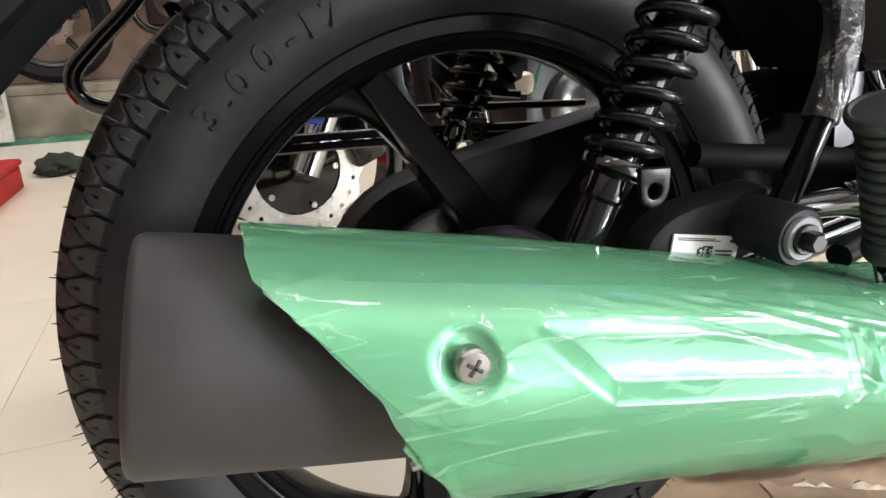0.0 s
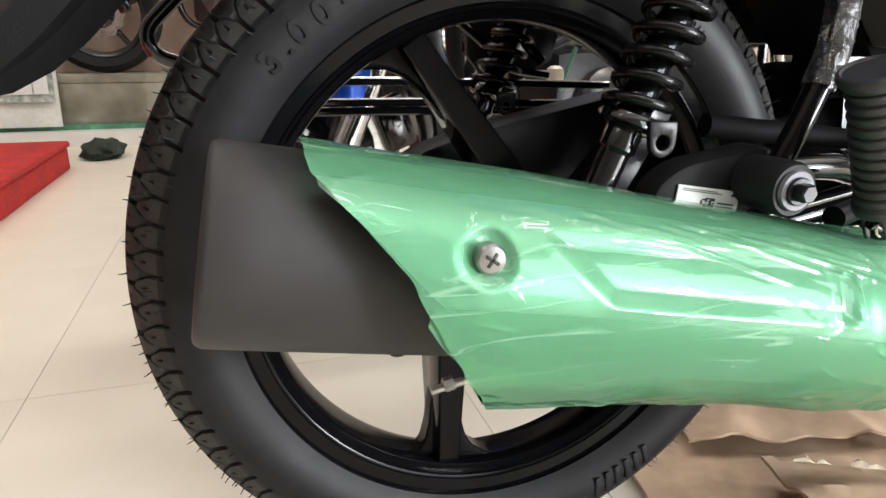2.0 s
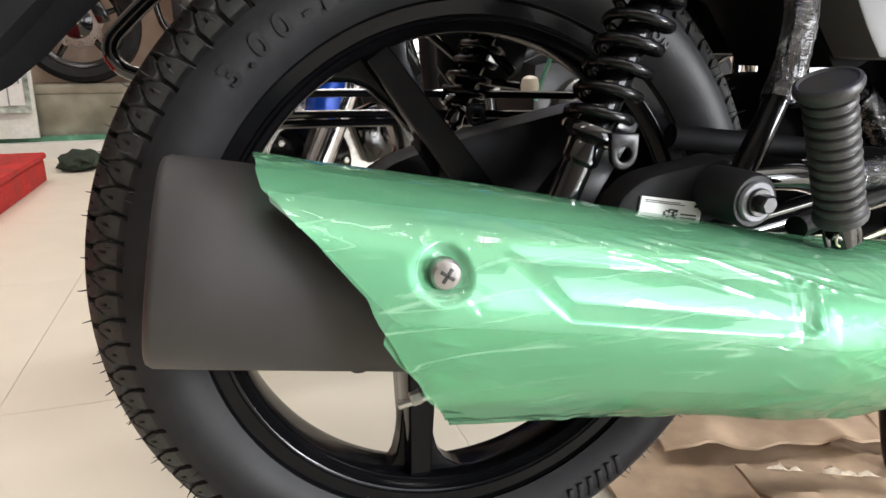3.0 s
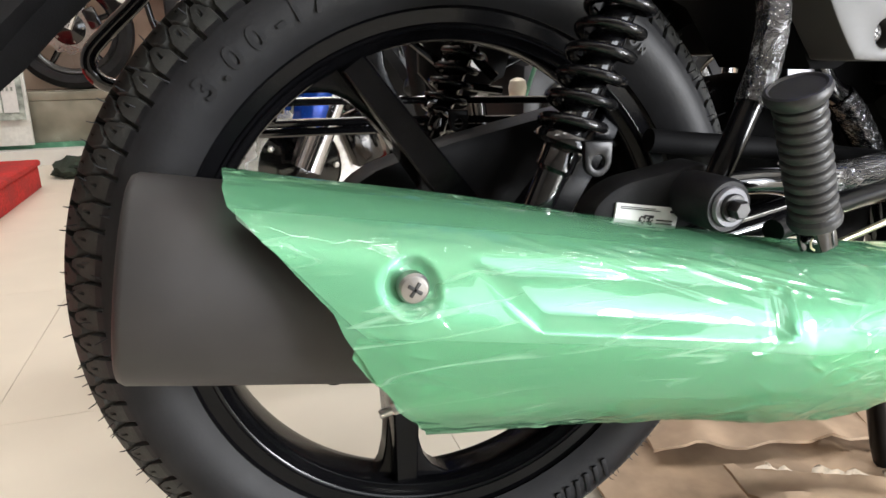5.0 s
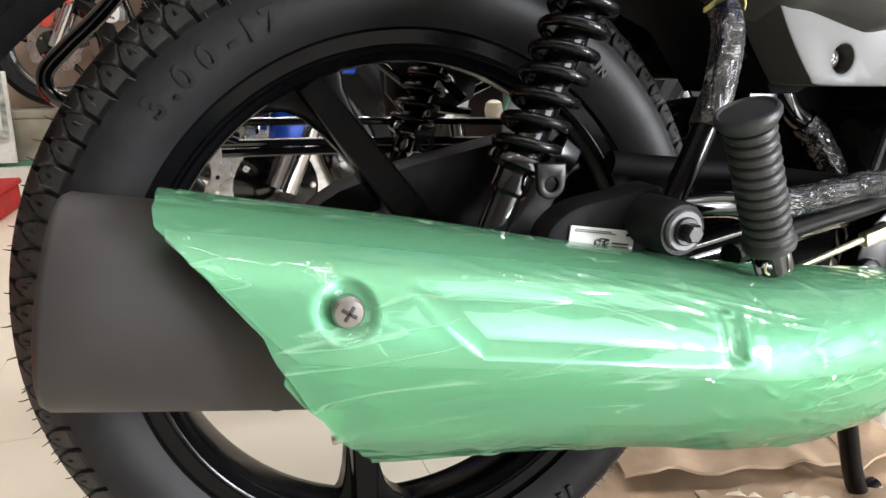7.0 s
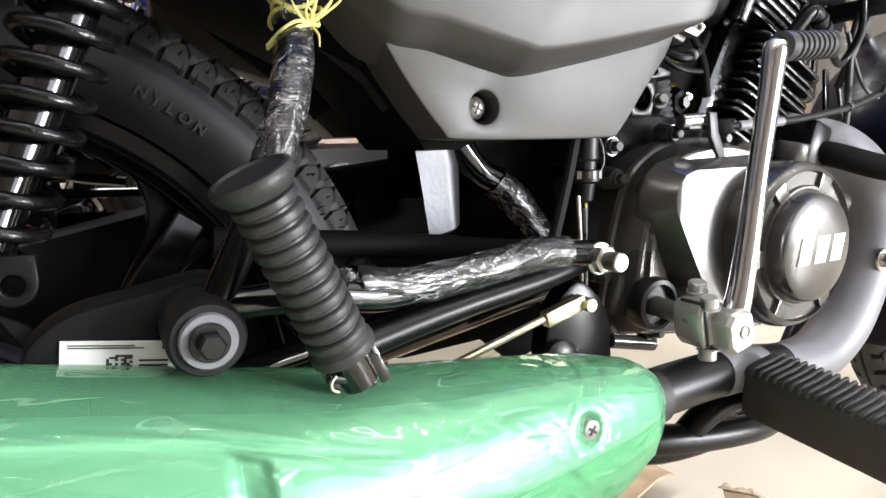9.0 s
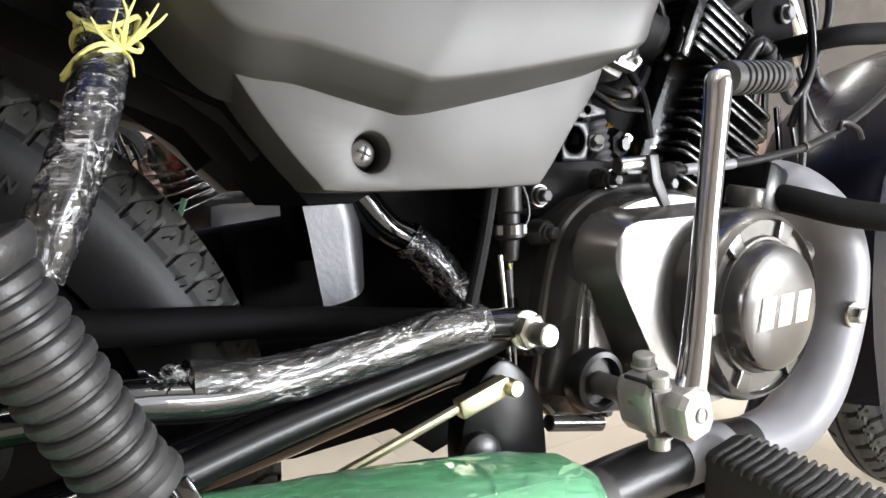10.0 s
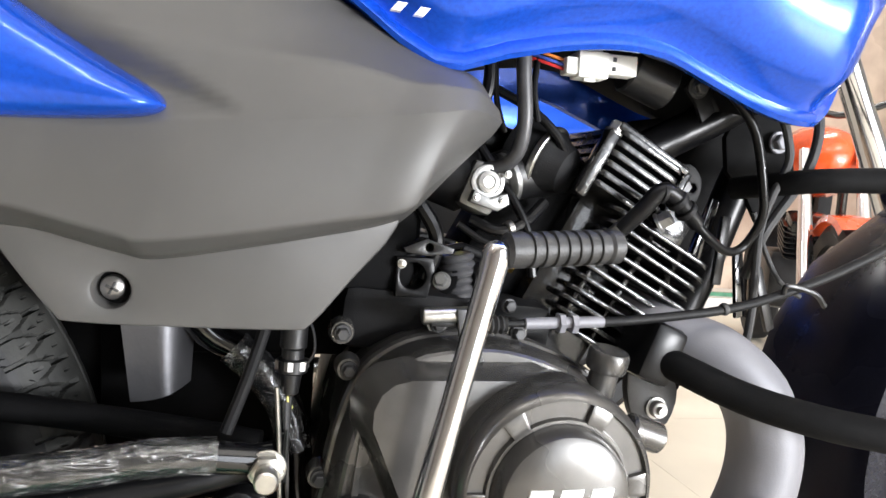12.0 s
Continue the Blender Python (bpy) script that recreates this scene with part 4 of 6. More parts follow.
part("brake_linkage_plate", plate([(0.20, 0.355), (0.30, 0.352), (0.43, 0.35), (0.428, 0.30), (0.39, 0.29), (0.36, 0.315), (0.29, 0.312), (0.22, 0.325)], -0.055, -0.045, bevel=0.002), DULLBLACK, bike, "matte black plate behind the brake rod")

# grey side panel: upper shell, lower strip, screw
ST = [((.165, .632), (.168, .650), (.17, .664), (.17, .69), (.17, .775)), ((.210, .574), (.214, .592), (.218, .614), (.22, .652), (.24, .755)), ((.245, .531), (.245, .553), (.26, .593), (.27, .645), (.31, .735)),
      ((.283, .525), (.278, .545), (.31, .589), (.33, .64), (.37, .715)), ((.325, .516), (.325, .534), (.36, .596), (.38, .64), (.41, .702)), ((.345, .514), (.343, .531), (.395, .600), (.41, .64), (.444, .688)),
      ((.386, .522), (.386, .537), (.43, .605), (.45, .64), (.47, .676)), ((.437, .533), (.449, .549), (.47, .611), (.485, .635), (.50, .664)), ((.481, .545), (.489, .558), (.505, .617), (.51, .635), (.517, .657)),
      ((.501, .556), (.505, .574), (.53, .622), (.533, .635), (.537, .648)), ((.551, .606), (.554, .612), (.560, .622), (.558, .630), (.554, .637))]
YS = [(l, c, m_, -.152, -.110) for l, c, m_ in ((-.092, -.136, -.158), (-.103, -.147, -.162), (-.112, -.153, -.164), (-.120, -.1570, -.1648), (-.125, -.1592, -.165), (-.127, -.160, -.165))] + [(-.127, -.160, -.165, -.152, -.110)] * 3 + [(-.126, -.150, -.152, -.142, -.116), (-.098, -.106, -.108, -.106, -.10)]
rows = []
for q in range(7):
    row = []
    for st, ys in zip(ST, YS):
        if q == 0:
            row.append((st[0][0], ys[0] + 0.018, st[0][1] - 0.001))
        elif q == 6:
            row.append((st[4][0], ys[4] + 0.03, st[4][1] - 0.002))
        else:
            row.append((st[q - 1][0], ys[0] + 0.46 * (ys[1] - ys[0]), st[0][1] + 0.42 * (st[1][1] - st[0][1])) if q == 1 else (st[q - 1][0], ys[q - 1], st[q - 1][1]))
    rows.append(spline(row, 14))
fine = []
for q, row in enumerate(rows):                  # narrow rounded creases, finer rows above the middle one
    if q in (1, 2):
        low, high = ([a + (b - a).normalized() * min(gap, (b - a).length * .4) for a, b in zip(row, other)] for other, gap in ((rows[q - 1], .0025), (rows[q + 1], .0030)))
        fine += [low, [a * .5 + (b + c) * .25 for a, b, c in zip(row, low, high)], high]
        continue
    fine.append(row)
    if q in (3, 4):
        for k in ([.05] if q == 3 else []) + [s / 12 for s in range(1, 12)]:
            fine.append([a.lerp(b, k) for a, b in zip(row, rows[q + 1])])
def line_gap(v, a, b):
    t = max(0, min(1, ((v.x - a[0]) * (b[0] - a[0]) + (v.z - a[1]) * (b[1] - a[1])) / ((b[0] - a[0]) ** 2 + (b[1] - a[1]) ** 2)))
    return math.hypot(v.x - a[0] - t * (b[0] - a[0]), v.z - a[1] - t * (b[1] - a[1]))


RECESS = [(.10, .80), (.20, .705), (.303, .648), (.352, .628), (.396, .603), (.35, .599), (.25, .594), (.10, .594)]
for row in fine[8:]:
    for v in row:                               # the shell dips towards the tail panel
        if inside((v.x, v.z), RECESS) > 0:
            d = min(line_gap(v, a, b) for a, b in zip(RECESS[1:4], RECESS[2:5]))
            low = min(line_gap(v, a, b) for a, b in zip(RECESS[4:7], RECESS[5:8]))
            v.y += min(.016, d * .9, low * .55)
rows = fine
bm = sheet(rows)
panel = part("side_panel", bm, PANEL, bike, "grey textured plastic side panel", 70)
strip = plate(smooth_outline([(.230, .575), (.252, .534), (.268, .509), (.289, .483), (.300, .4775), (.36, .476), (.425, .476), (.438, .480), (.462, .510), (.489, .546), (.478, .570), (.35, .585)], 3), -.1265, -.085, [(.3205, .4975, .0108)], .0025)
part("lower_strip", strip, PANEL, panel, "lower strip of the grey side panel")
part("screw_cup", lathe([(.0112, 0), (.0108, -.016), (.0, -.016)], m=axis((.3205, -.125, .4975), (.3205, -1, .4975)), seg=24, caps=False), MATTE, panel)
screw = part("screw", lathe([(.0078, 0), (.0078, .0015), (.0070, .0038), (.0045, .0054), (.0020, .0060), (0, .0061)], m=axis((.3195, -.113, .4975), (.3195, -1, .4975)), seg=24), DULLZINC, panel, "dull zinc cross-head screw")
for turn in (25, 115):
    part("slot", box((.0080, .0012, .0016), pose(.3195, -.1187, .4975, 0, turn, 0), .0002), INK, screw)

# blue tail panel
tail = []
for x, zl, zh, y in ((.02, .60, .80, -.165), (.10, .592, .768, -.168), (.15, .589, .735, -.170), (.22, .588, .690, -.172), (.277, .591, .652, -.173), (.315, .594, .630, -.173), (.338, .597, .618, -.171), (.348, .600, .612, -.166), (.352, .603, .608, -.158)):
    h = zh - zl
    tail.append([(x, -.138, zl + .002), (x, y + .008, zl), (x, y - .004, zl + h * .10), (x, y - .009, zl + h * .30), (x, y - .007, zl + h * .55), (x, y + .003, zl + h * .85), (x, -.145, zh), (x, -.125, zl + h * .7), (x, -.125, zl + h * .3)])
part("tail_panel", smooth_loft(tail, 4, 4), BLUE, bike, "glossy blue tail panel", 60)

# fuel tank
TX = [(.43, .700, .715), (.507, .652, .665), (.557, .663, .680), (.596, .673, .688), (.638, .679, .692), (.674, .677, .690), (.712, .664, .677), (.758, .648, .660), (.798, .642, .652), (.825, .653, .662), (.845, .683, .69), (.858, .719, .725), (.865, .76, .77)]
TX = [(v.x, v.y, v.z) for v in spline(TX, 3)]
tank = []
for x, zb, zc in TX:
    w = 0.118 if x < .8 else .118 - (x - .8) * .55
    near = [(-.02, zb + .055), (-w * .84, zb + .050), (-w * .90, zb + .020), (-w * .95, zb + .001), (-w - .001, zb), (-w - .004, zb + .003), (-w - .003, zb + .008), (-w + .001, zb + .012), (-w - .002, zb + .017), (-w - .017, zb + .026), (-w - .024, zb + .032),
            (-w - .033, zb + .055), (-w - .040, .5 * zb + .40), (-w - .034, .79), (-w - .015, .83), (-.06, .875), (0, .89)]
    tank.append([(x, y, z) for y, z in near] + [(x, -y, z) for y, z in near[-2::-1]])
part("fuel_tank", loft(tank), BLUE, bike, "glossy blue fuel tank", 40)
# added black sheet: gives the tank's underside its deep shade
under = [[(x, y, z) for y, z in ((-.094, zb + .030), (-.085, zb + .018), (.0, zb + .012), (.060, zb + .018), (.060, zb + .040), (-.094, zb + .040))] for x, zb, zc in TX if .50 < x < .83]
part("tank_underside_shade", loft(under), DULLBLACK, bike, "black sheet added under the fuel tank as shade")
part("seat", box((.62, .23, .07), pose(.10, 0, .82), .03), MATTE, bike, "black seat")


def frayed(name, at, spread, seed, count, parent):
    """Loose torn ends of stretch film, as small crumpled ribbons."""
    rnd = random.Random(seed)
    for k in range(count):
        d = Vector(spread) + Vector((rnd.uniform(-.006, .006), rnd.uniform(-.006, .002), rnd.uniform(-.006, .007)))
        w = Vector((rnd.uniform(-.3, .3), rnd.uniform(-1, 1), rnd.uniform(-1, 1))).normalized() * rnd.uniform(.002, .0045)
        rows = []
        for i in range(9):
            s = i / 8
            c = Vector(at) + d * s + Vector((0, -.002 * math.sin(s * 7 + k), .0022 * math.sin(s * 9 + 2 * k)))
            rows.append([c + w * (q - 1) * (1 - .5 * s) + Vector((0, .0012 * (-1) ** q, 0)) for q in range(3)])
        bm = sheet(rows)
        part(name, bm, CLEARFILM, parent, "torn end of clear stretch film", 80)


frayed("film_end", (.216, -.158, .402), (-.014, -.002, .004), 3, 7, hbar)
frayed("film_end", (.197, -.128, .543), (-.006, -.004, .010), 5, 7, frame_rail)
frayed("film_end", (.172, -.166, .466), (-.008, -.004, -.010), 8, 6, frame_rail)

# white marks on the tank
for k, x in enumerate((.476, .490)):
    part("tank_mark", plate([(x - .0045, .6755 - k * .0012), (x + .0015, .6753 - k * .0012), (x + .0055, .6805 - k * .0012), (x - .0005, .6807 - k * .0012)], -.1505, -.146, bevel=.0003), LOGO, bike, "white slanted mark")

# ---------------------------------------------------------------- engine
COVER = smooth_outline([(.447, .33), (.452, .362), (.459, .402), (.472, .440), (.492, .460), (.522, .471), (.575, .473), (.632, .455), (.660, .43), (.672, .39), (.664, .345), (.638, .310), (.590, .298), (.54, .300), (.50, .307), (.462, .313)], 4)


def inset(outline, k, c):
    return [(c[0] + (x - c[0]) * k, c[1] + (z - c[1]) * k) for x, z in outline]


CC = (.562, .388)
engine = part("engine_case", plate(inset(COVER, .98, CC), -.082, .11, bevel=.003), ENGINE, bike, "dark grey engine crankcase")
rings = []
for k, y in ((1.0, -.082), (1.0, -.094), (.985, -.097), (.962, -.098), (.950, -.101), (.925, -.117), (.905, -.1215), (.885, -.1235), (.5, -.125)):
    rings.append([(x, y, z) for x, z in inset(COVER, k, CC)])
cover = part("clutch_cover", loft(rings), ENGINE, engine, "dark grey cast clutch cover", 16)
for bx, bz in ((.452, .3645), (.4675, .4425), (.4615, .4685), (.529, .477), (.59, .472), (.647, .437), (.664, .36), (.62, .304), (.515, .306)):
    part("cover_bolt", hexbolt((bx, -.094, bz), .0046, .006, .0062), SOCKET, cover)
    part("bolt_boss", lathe([(.0095, -.014), (.0088, -.003), (.0078, .0), (0, .0)], (bx, -.0935, bz), 20), ENGINE, cover)
# raised flat face with a step along its lower rear side
top = [(.512, .345), (.496, .381), (.4795, .4185), (.4800, .430), (.4845, .4395), (.492, .446), (.504, .4490), (.59, .4495), (.638, .430), (.652, .39), (.636, .338), (.60, .318), (.54, .318)]
foot = [(.500, .343), (.485, .379), (.4675, .4165), (.4665, .432), (.4725, .446), (.483, .4545), (.501, .4590), (.592, .460), (.648, .437), (.664, .39), (.647, .331), (.603, .308), (.530, .308)]
face = [[(f[0] + (q[0] - f[0]) * k, y + (.10 * (q[1] - .41) if k > .5 else 0), f[1] + (q[1] - f[1]) * k) for f, q in zip(foot, top)] for k, y in ((0, -.119), (.92, -.1445), (1.0, -.1462))]
part("raised_face", loft(face), ENGINE, cover, "", 30)
part("rib", loft([[(.468, -.120, .352), (.4755, -.120, .352), (.478, -.120, .400), (.474, -.120, .409)], [(.4700, -.128, .354), (.4750, -.128, .354), (.4768, -.127, .399), (.4745, -.127, .404)]]), ENGINE, cover)
RC = (.5985, .3835)
ringp = [(.070, .120), (.0698, .150), (.0688, .156), (.0668, .1610), (.0635, .1645), (.0622, .1652), (.0612, .1612), (.0505, .1608), (.0495, .1640), (.0475, .1640), (.0462, .1632), (.0452, .166), (.0442, .1725), (.0425, .1758), (.0385, .1778), (.022, .1795), (0, .180)]
ringp = [(r, h + (.007 if h > .14 else 0)) for r, h in ringp]
cap = part("cover_cap", lathe(ringp, (RC[0], 0, RC[1]), 72), ENGINE, cover, "round dark grey clutch cap", 28)
for a in range(5, 365, 60):
    n = 7
    pts = [radians(a - 7.5 + 15 * k / (n - 1)) for k in range(n)]
    out = [(RC[0] + .0630 * math.cos(t), RC[1] + .0630 * math.sin(t)) for t in pts] + [(RC[0] + .0485 * math.cos(t), RC[1] + .0485 * math.sin(t)) for t in pts[::-1]]
    bmr = plate(out, -.1716, -.163, bevel=.0010)
    part("ring_bridge", bmr, ENGINE, cap)
for k, dx in enumerate((-.0205, 0.0, .0205)):    # maker's mark as plain slanted blocks
    logo = bmesh.new()
    plate([(RC[0] + dx - .0105, RC[1] - .0110), (RC[0] + dx + .0045, RC[1] - .0110), (RC[0] + dx + .0095, RC[1] + .0110), (RC[0] + dx - .0055, RC[1] + .0110)], -.1872, -.181, bevel=.0005, bm=logo)
    part("maker_mark_bar", logo, LOGO, cap, "white raised bar")
part("oil_filler", lathe([(.0105, 0), (.0105, .018), (.0140, .0185), (.0150, .021), (.0150, .031), (.0135, .0335), (0, .034)], m=axis((.649, -.116, .434), (.653, -.122, .475)), seg=28), ENGINE, engine, "grey oil filler cap")
part("cover_stub", rod((.655, -.15, .42), (.680, -.15, .412), .011), ENGINE, cover)
part("sump_bolt", rod((.470, -.085, .303), (.522, -.085, .291), .0065), ENGINE, engine)

# kick starter
kick = part("kick_starter", tube([(.4945, -.186, .338), (.5030, -.186, .368), (.5215, -.181, .45), (.5370, -.1765, .515), (.5415, -.175, .535), (.5430, -.1748, .5415), (.5435, -.1748, .5445)], [.0105, .0090, .0076, .0082, .0090, .0075, .0030], 20), CHROME, bike, "chrome kick starter lever")
clamp = part("clamp", loft([[Vector((.4905, -.184, .336)) + Matrix.Rotation(radians(-12), 3, "Y") @ Vector((sx * w, y, sz * w * 1.15)) for sx, sz in ((-.6, -1), (.6, -1), (1, -.6), (1, .7), (.5, 1), (-.5, 1), (-1, .6), (-1, -.6))] for w, y in ((.0115, .016), (.0135, .013), (.0135, -.011), (.0115, -.0145))]), BRIGHTCAST, kick, "bright cast lever clamp", 30)
part("cast_mark", lathe([(.0042, 0), (.0050, .0008), (.0042, .0014), (.0034, .0004)], m=axis((.4925, -.1985, .336), (.4925, -1, .336)), seg=20), BRIGHTCAST, clamp)
rear = part("clamp", loft([[Vector((.4765, -.170, .340)) + Matrix.Rotation(radians(-10), 3, "Y") @ Vector((sx * w * .85, y, sz * w * 1.35)) for sx, sz in ((-.6, -1), (.6, -1), (1, -.7), (1, .7), (.6, 1), (-.6, 1), (-1, .6), (-1, -.6))] for w, y in ((.0105, .014), (.0130, .011), (.0130, -.010), (.0112, -.013))]), BRIGHTCAST, kick, "", 30)
part("clamp_slot", box((.0018, .022, .034), pose(.4700, -.1735, .341, 0, -10, 0), .0003), INK, rear)
for x, y, z, up in ((.4835, -.163, .3595, 1), (.4745, -.182, .3525, 1), (.4820, -.176, .3195, -1)):
    part("bolt", lathe([(.0078, 0), (.0080, .0015), (.0066, .0020), (.0066, .0080), (.0058, .0090), (0, .0090)], m=axis((x, y, z), (x - .12, y - .1, z + up)), seg=20), BRIGHTCAST, kick)
part("shaft", rod((.475, -.12, .344), (.477, -.172, .341), .0080), CASTING, kick)
part("shaft_seal", lathe([(.0215, 0), (.0215, .010), (.0200, .014), (.0165, .015), (.0155, .009), (.010, .009)], m=axis((.474, -.122, .345), (.474, -1, .345)), seg=32), SATIN, kick, "black shaft seal")
prof = [(.0075, .004), (.0110, .006)]
for k in range(8):
    h = .012 + .0078 * k
    prof += [(.0112, h), (.0112, h + .0042), (.0098, h + .0048), (.0098, h + .0072)]
prof += [(.0112, .076), (.0108, .083), (.0075, .086), (0, .086)]
part("pedal_rubber", lathe(prof, m=axis((.5425, -.175, .5385), (.62, -.166, .5445)), seg=28), PEGRUBBER, kick, "black ribbed pedal rubber", 28)

# cylinder and head with cooling fins, leaning forwards
TILT = 27
CYL = Matrix.Translation((.682, 0, .565)) @ pose(0, 0, 0, 0, TILT, 0)
cyl = part("cylinder", box((.080, .10, .14), CYL @ pose(.006, 0, -.060), .01), FINBLACK, bike, "black finned engine cylinder")


def fin(m, sx, sy, th=.0042):
    b = bmesh.new()
    n = 40
    pts = []
    for k in range(n):
        a = 2 * math.pi * k / n
        c, s = math.cos(a), math.sin(a)
        pts.append((sx / 2 * math.copysign(abs(c) ** .2, c), sy / 2 * math.copysign(abs(s) ** .2, s)))
    loft([[m @ Vector((x * k, y * k, z)) for x, y in pts] for k, z in ((.985, -th / 2), (.996, -th / 2 + .0004), (1, -th / 4), (1, th / 4), (.996, th / 2 - .0004), (.985, th / 2))], bm=b)
    return b


for k in range(11):
    part("fin", fin(CYL @ pose(.039 + .003 * math.sin(k * 2.3), 0, -.101 + .0101 * k, 0, .5 * math.sin(k * 1.7), 0), .109, .150 + .004 * math.cos(k * 3.1)), FINBLACK, cyl)
head = part("cylinder_head", box((.060, .09, .060), CYL @ pose(-.010, 0, .027), .006), FINBLACK, cyl, "black finned cylinder head")
for k in range(6):
    part("head_fin", fin(CYL @ pose(-.008, 0, .008 + .0090 * k), .070, .150, .0054), FINBLACK, cyl)
for x in (.002, .034, .066):                   # upright webs between the fins
    part("fin_web", box((.006, .126, .100), CYL @ pose(x, 0, -.050), .002), FINBLACK, cyl)
part("head_post", box((.011, .014, .060), CYL @ pose(-.0435, -.066, .022), .003), FINBLACK, cyl)
part("head_post", box((.0075, .016, .052), CYL @ pose(.0285, -.066, .031), .0025), FINBLACK, cyl)
part("head_bar", box((.072, .012, .0070), CYL @ pose(-.008, -.068, .0565), .002), FINBLACK, cyl)
part("head_bolt", hexbolt(CYL @ Vector((-.043, -.066, .049)), .0062, .008, .0075, towards=(.45, -.1, .89)), ZINC, cyl)
part("head_bolt", hexbolt(CYL @ Vector((.026, -.066, .054)), .0042, .005, .005, towards=(.45, -.1, .89)), BRASS, cyl)
part("head_side", box((.040, .020, .040), CYL @ pose(.046, -.050, .014), .008), FINBLACK, cyl, "black plug boss")
part("plug_nut", hexbolt((.706, -.078, .560), .0070, .010, .0082, towards=(.6, -.5, .5)), CASTING, cyl)

# spark plug, cap and lead
plug = part("spark_plug_cap", tube([(.668, -.090, .553), (.680, -.098, .570), (.690, -.103, .584), (.702, -.103, .582), (.728, -.098, .562)], [.0060, .0066, .0068, .0072, .0062], 16), BARBLACK, bike, "black spark plug cap")
part("lead", tube([(.725, -.098, .564), (.742, -.095, .552), (.765, -.088, .542), (.783, -.085, .548), (.789, -.094, .572), (.782, -.099, .597), (.771, -.100, .633), (.757, -.100, .652), (.741, -.100, .665), (.727, -.100, .673)], .0036, 12), BARBLACK, plug)
part("lead_sleeve", tube([(.729, -.100, .672), (.713, -.100, .679), (.698, -.099, .684), (.674, -.094, .690)], [.0048, .0058, .0062, .0062], 14), HOSEGREY, plug, "dark grey rubber lead sleeve")
for p, q, r in (((.7040, -.1025, .5805), (.7085, -.1018, .5770), .0088), ((.7135, -.1007, .5733), (.7175, -.1000, .5702), .0090), ((.6905, -.1030, .5838), (.6940, -.1030, .5836), .0080)):
    part("collar", rod(p, q, r, 16), MATTE, plug)
part("plug_body", rod((.660, -.076, .540), (.669, -.09, .555), .0065), ZINC, plug)

# ignition coil under the tank
coil = part("ignition_coil", rod((.674, -.064, .680), (.711, -.064, .668), .0185, 28, .10), SATIN, bike, "black ignition coil")
part("bracket", plate([(.7185, .668), (.722, .6755), (.729, .6785), (.736, .674), (.7475, .653), (.7365, .6425), (.729, .657)], -.078, -.0745, bevel=.0008), MATTE, coil, "dark bent coil bracket")
part("bracket_flange", plate([(.736, .674), (.740, .674), (.7525, .6535), (.7475, .652)], -.077, -.062, bevel=.0006), MATTE, coil)
part("washer", lathe([(.0088, 0), (.0088, .0014), (.004, .0016)], m=axis((.7295, -.0775, .6695), (.7295, -1, .6695)), seg=22), SOCKET, coil)
part("bolt", hexbolt((.7295, -.079, .6695), .0056, .005, .0066), SOCKET, coil)
conn = part("wiring_connector", box((.024, .017, .0195), pose(.634, -.080, .6740, 0, -2, 0), .0012), WHITEPL, bike, "white plastic wiring connector")
part("plug_half", box((.026, .014, .0150), pose(.6570, -.080, .6765, 0, -2, 0), .0010), WHITEPL, conn)
part("latch", box((.012, .005, .0030), pose(.636, -.082, .6850, 0, -2, 0), .0006), WHITEPL, conn)
part("key_rib", box((.009, .004, .0030), pose(.633, -.083, .6635, 0, -2, 0), .0006), WHITEPL, conn)
for z in (.6798, .6728):
    part("slot", box((.0028, .002, .0032), pose(.6508, -.0868, z), .0002), INK, conn)
part("collar", box((.010, .013, .0125), pose(.6180, -.080, .6720, 0, -2, 0), .001), WHITEPL, conn)
WIRES = [mat("orange_wire", (.65, .20, .04), .4), mat("blue_wire", (.05, .10, .45), .4), mat("red_wire", (.55, .03, .03), .4)]
for k, (m_, z) in enumerate(zip(WIRES, (.680, .6765, .6735))):
    part("wire", tube([(.668, -.080, z), (.675, -.077, z + .002), (.684, -.066, z + .008)], .0012, 8), m_, conn)
    part("wire", tube([(.614, -.080, z - .004), (.600, -.076, z), (.582, -.060, z + .008)], .0012, 8), m_, conn)

# intake side: hose, throttle body, dome, sensor
hose = part("breather_hose", tube([(.577, -.090, .690), (.579, -.091, .66), (.583, -.090, .628), (.582, -.084, .606), (.574, -.072, .594), (.556, -.058, .590)], .0056, 14), HOSEGREY, bike, "dark grey breather hose")
dome = part("intake_boot", lathe([(.029, -.028), (.029, .0), (.026, .006), (.023, .010), (.019, .020), (.010, .025), (0, .026)], m=axis((.625, -.035, .603), (.648, -.058, .590)), seg=36), MATTE, bike, "black rubber intake boot")
part("clip", lathe([(.0295, -.003), (.0304, -.002), (.0304, .002), (.0295, .003)], m=axis((.625, -.035, .603), (.648, -.058, .590)), seg=36), ZINC, dome)
throttle = part("throttle_body", box((.030, .046, .038), pose(.563, -.045, .577, 0, 20, 0), .006), CASTING, bike, "bare aluminium throttle body")
drum = part("throttle_drum", lathe([(.0130, 0), (.0130, .003), (.0118, .0036), (.0100, .0036), (.0096, .0018), (.0086, .0018), (.0082, .006), (.0050, .0072), (.0044, .0055), (0, .0055)], m=axis((.5645, -.070, .5815), (.560, -1, .590)), seg=32), BRIGHTCAST, throttle, "bright cast throttle drum")
part("cable_stop", plate([(.550, .566), (.572, .560), (.581, .566), (.579, .574), (.566, .569), (.553, .575)], -.078, -.070, bevel=.001), CASTING, throttle)
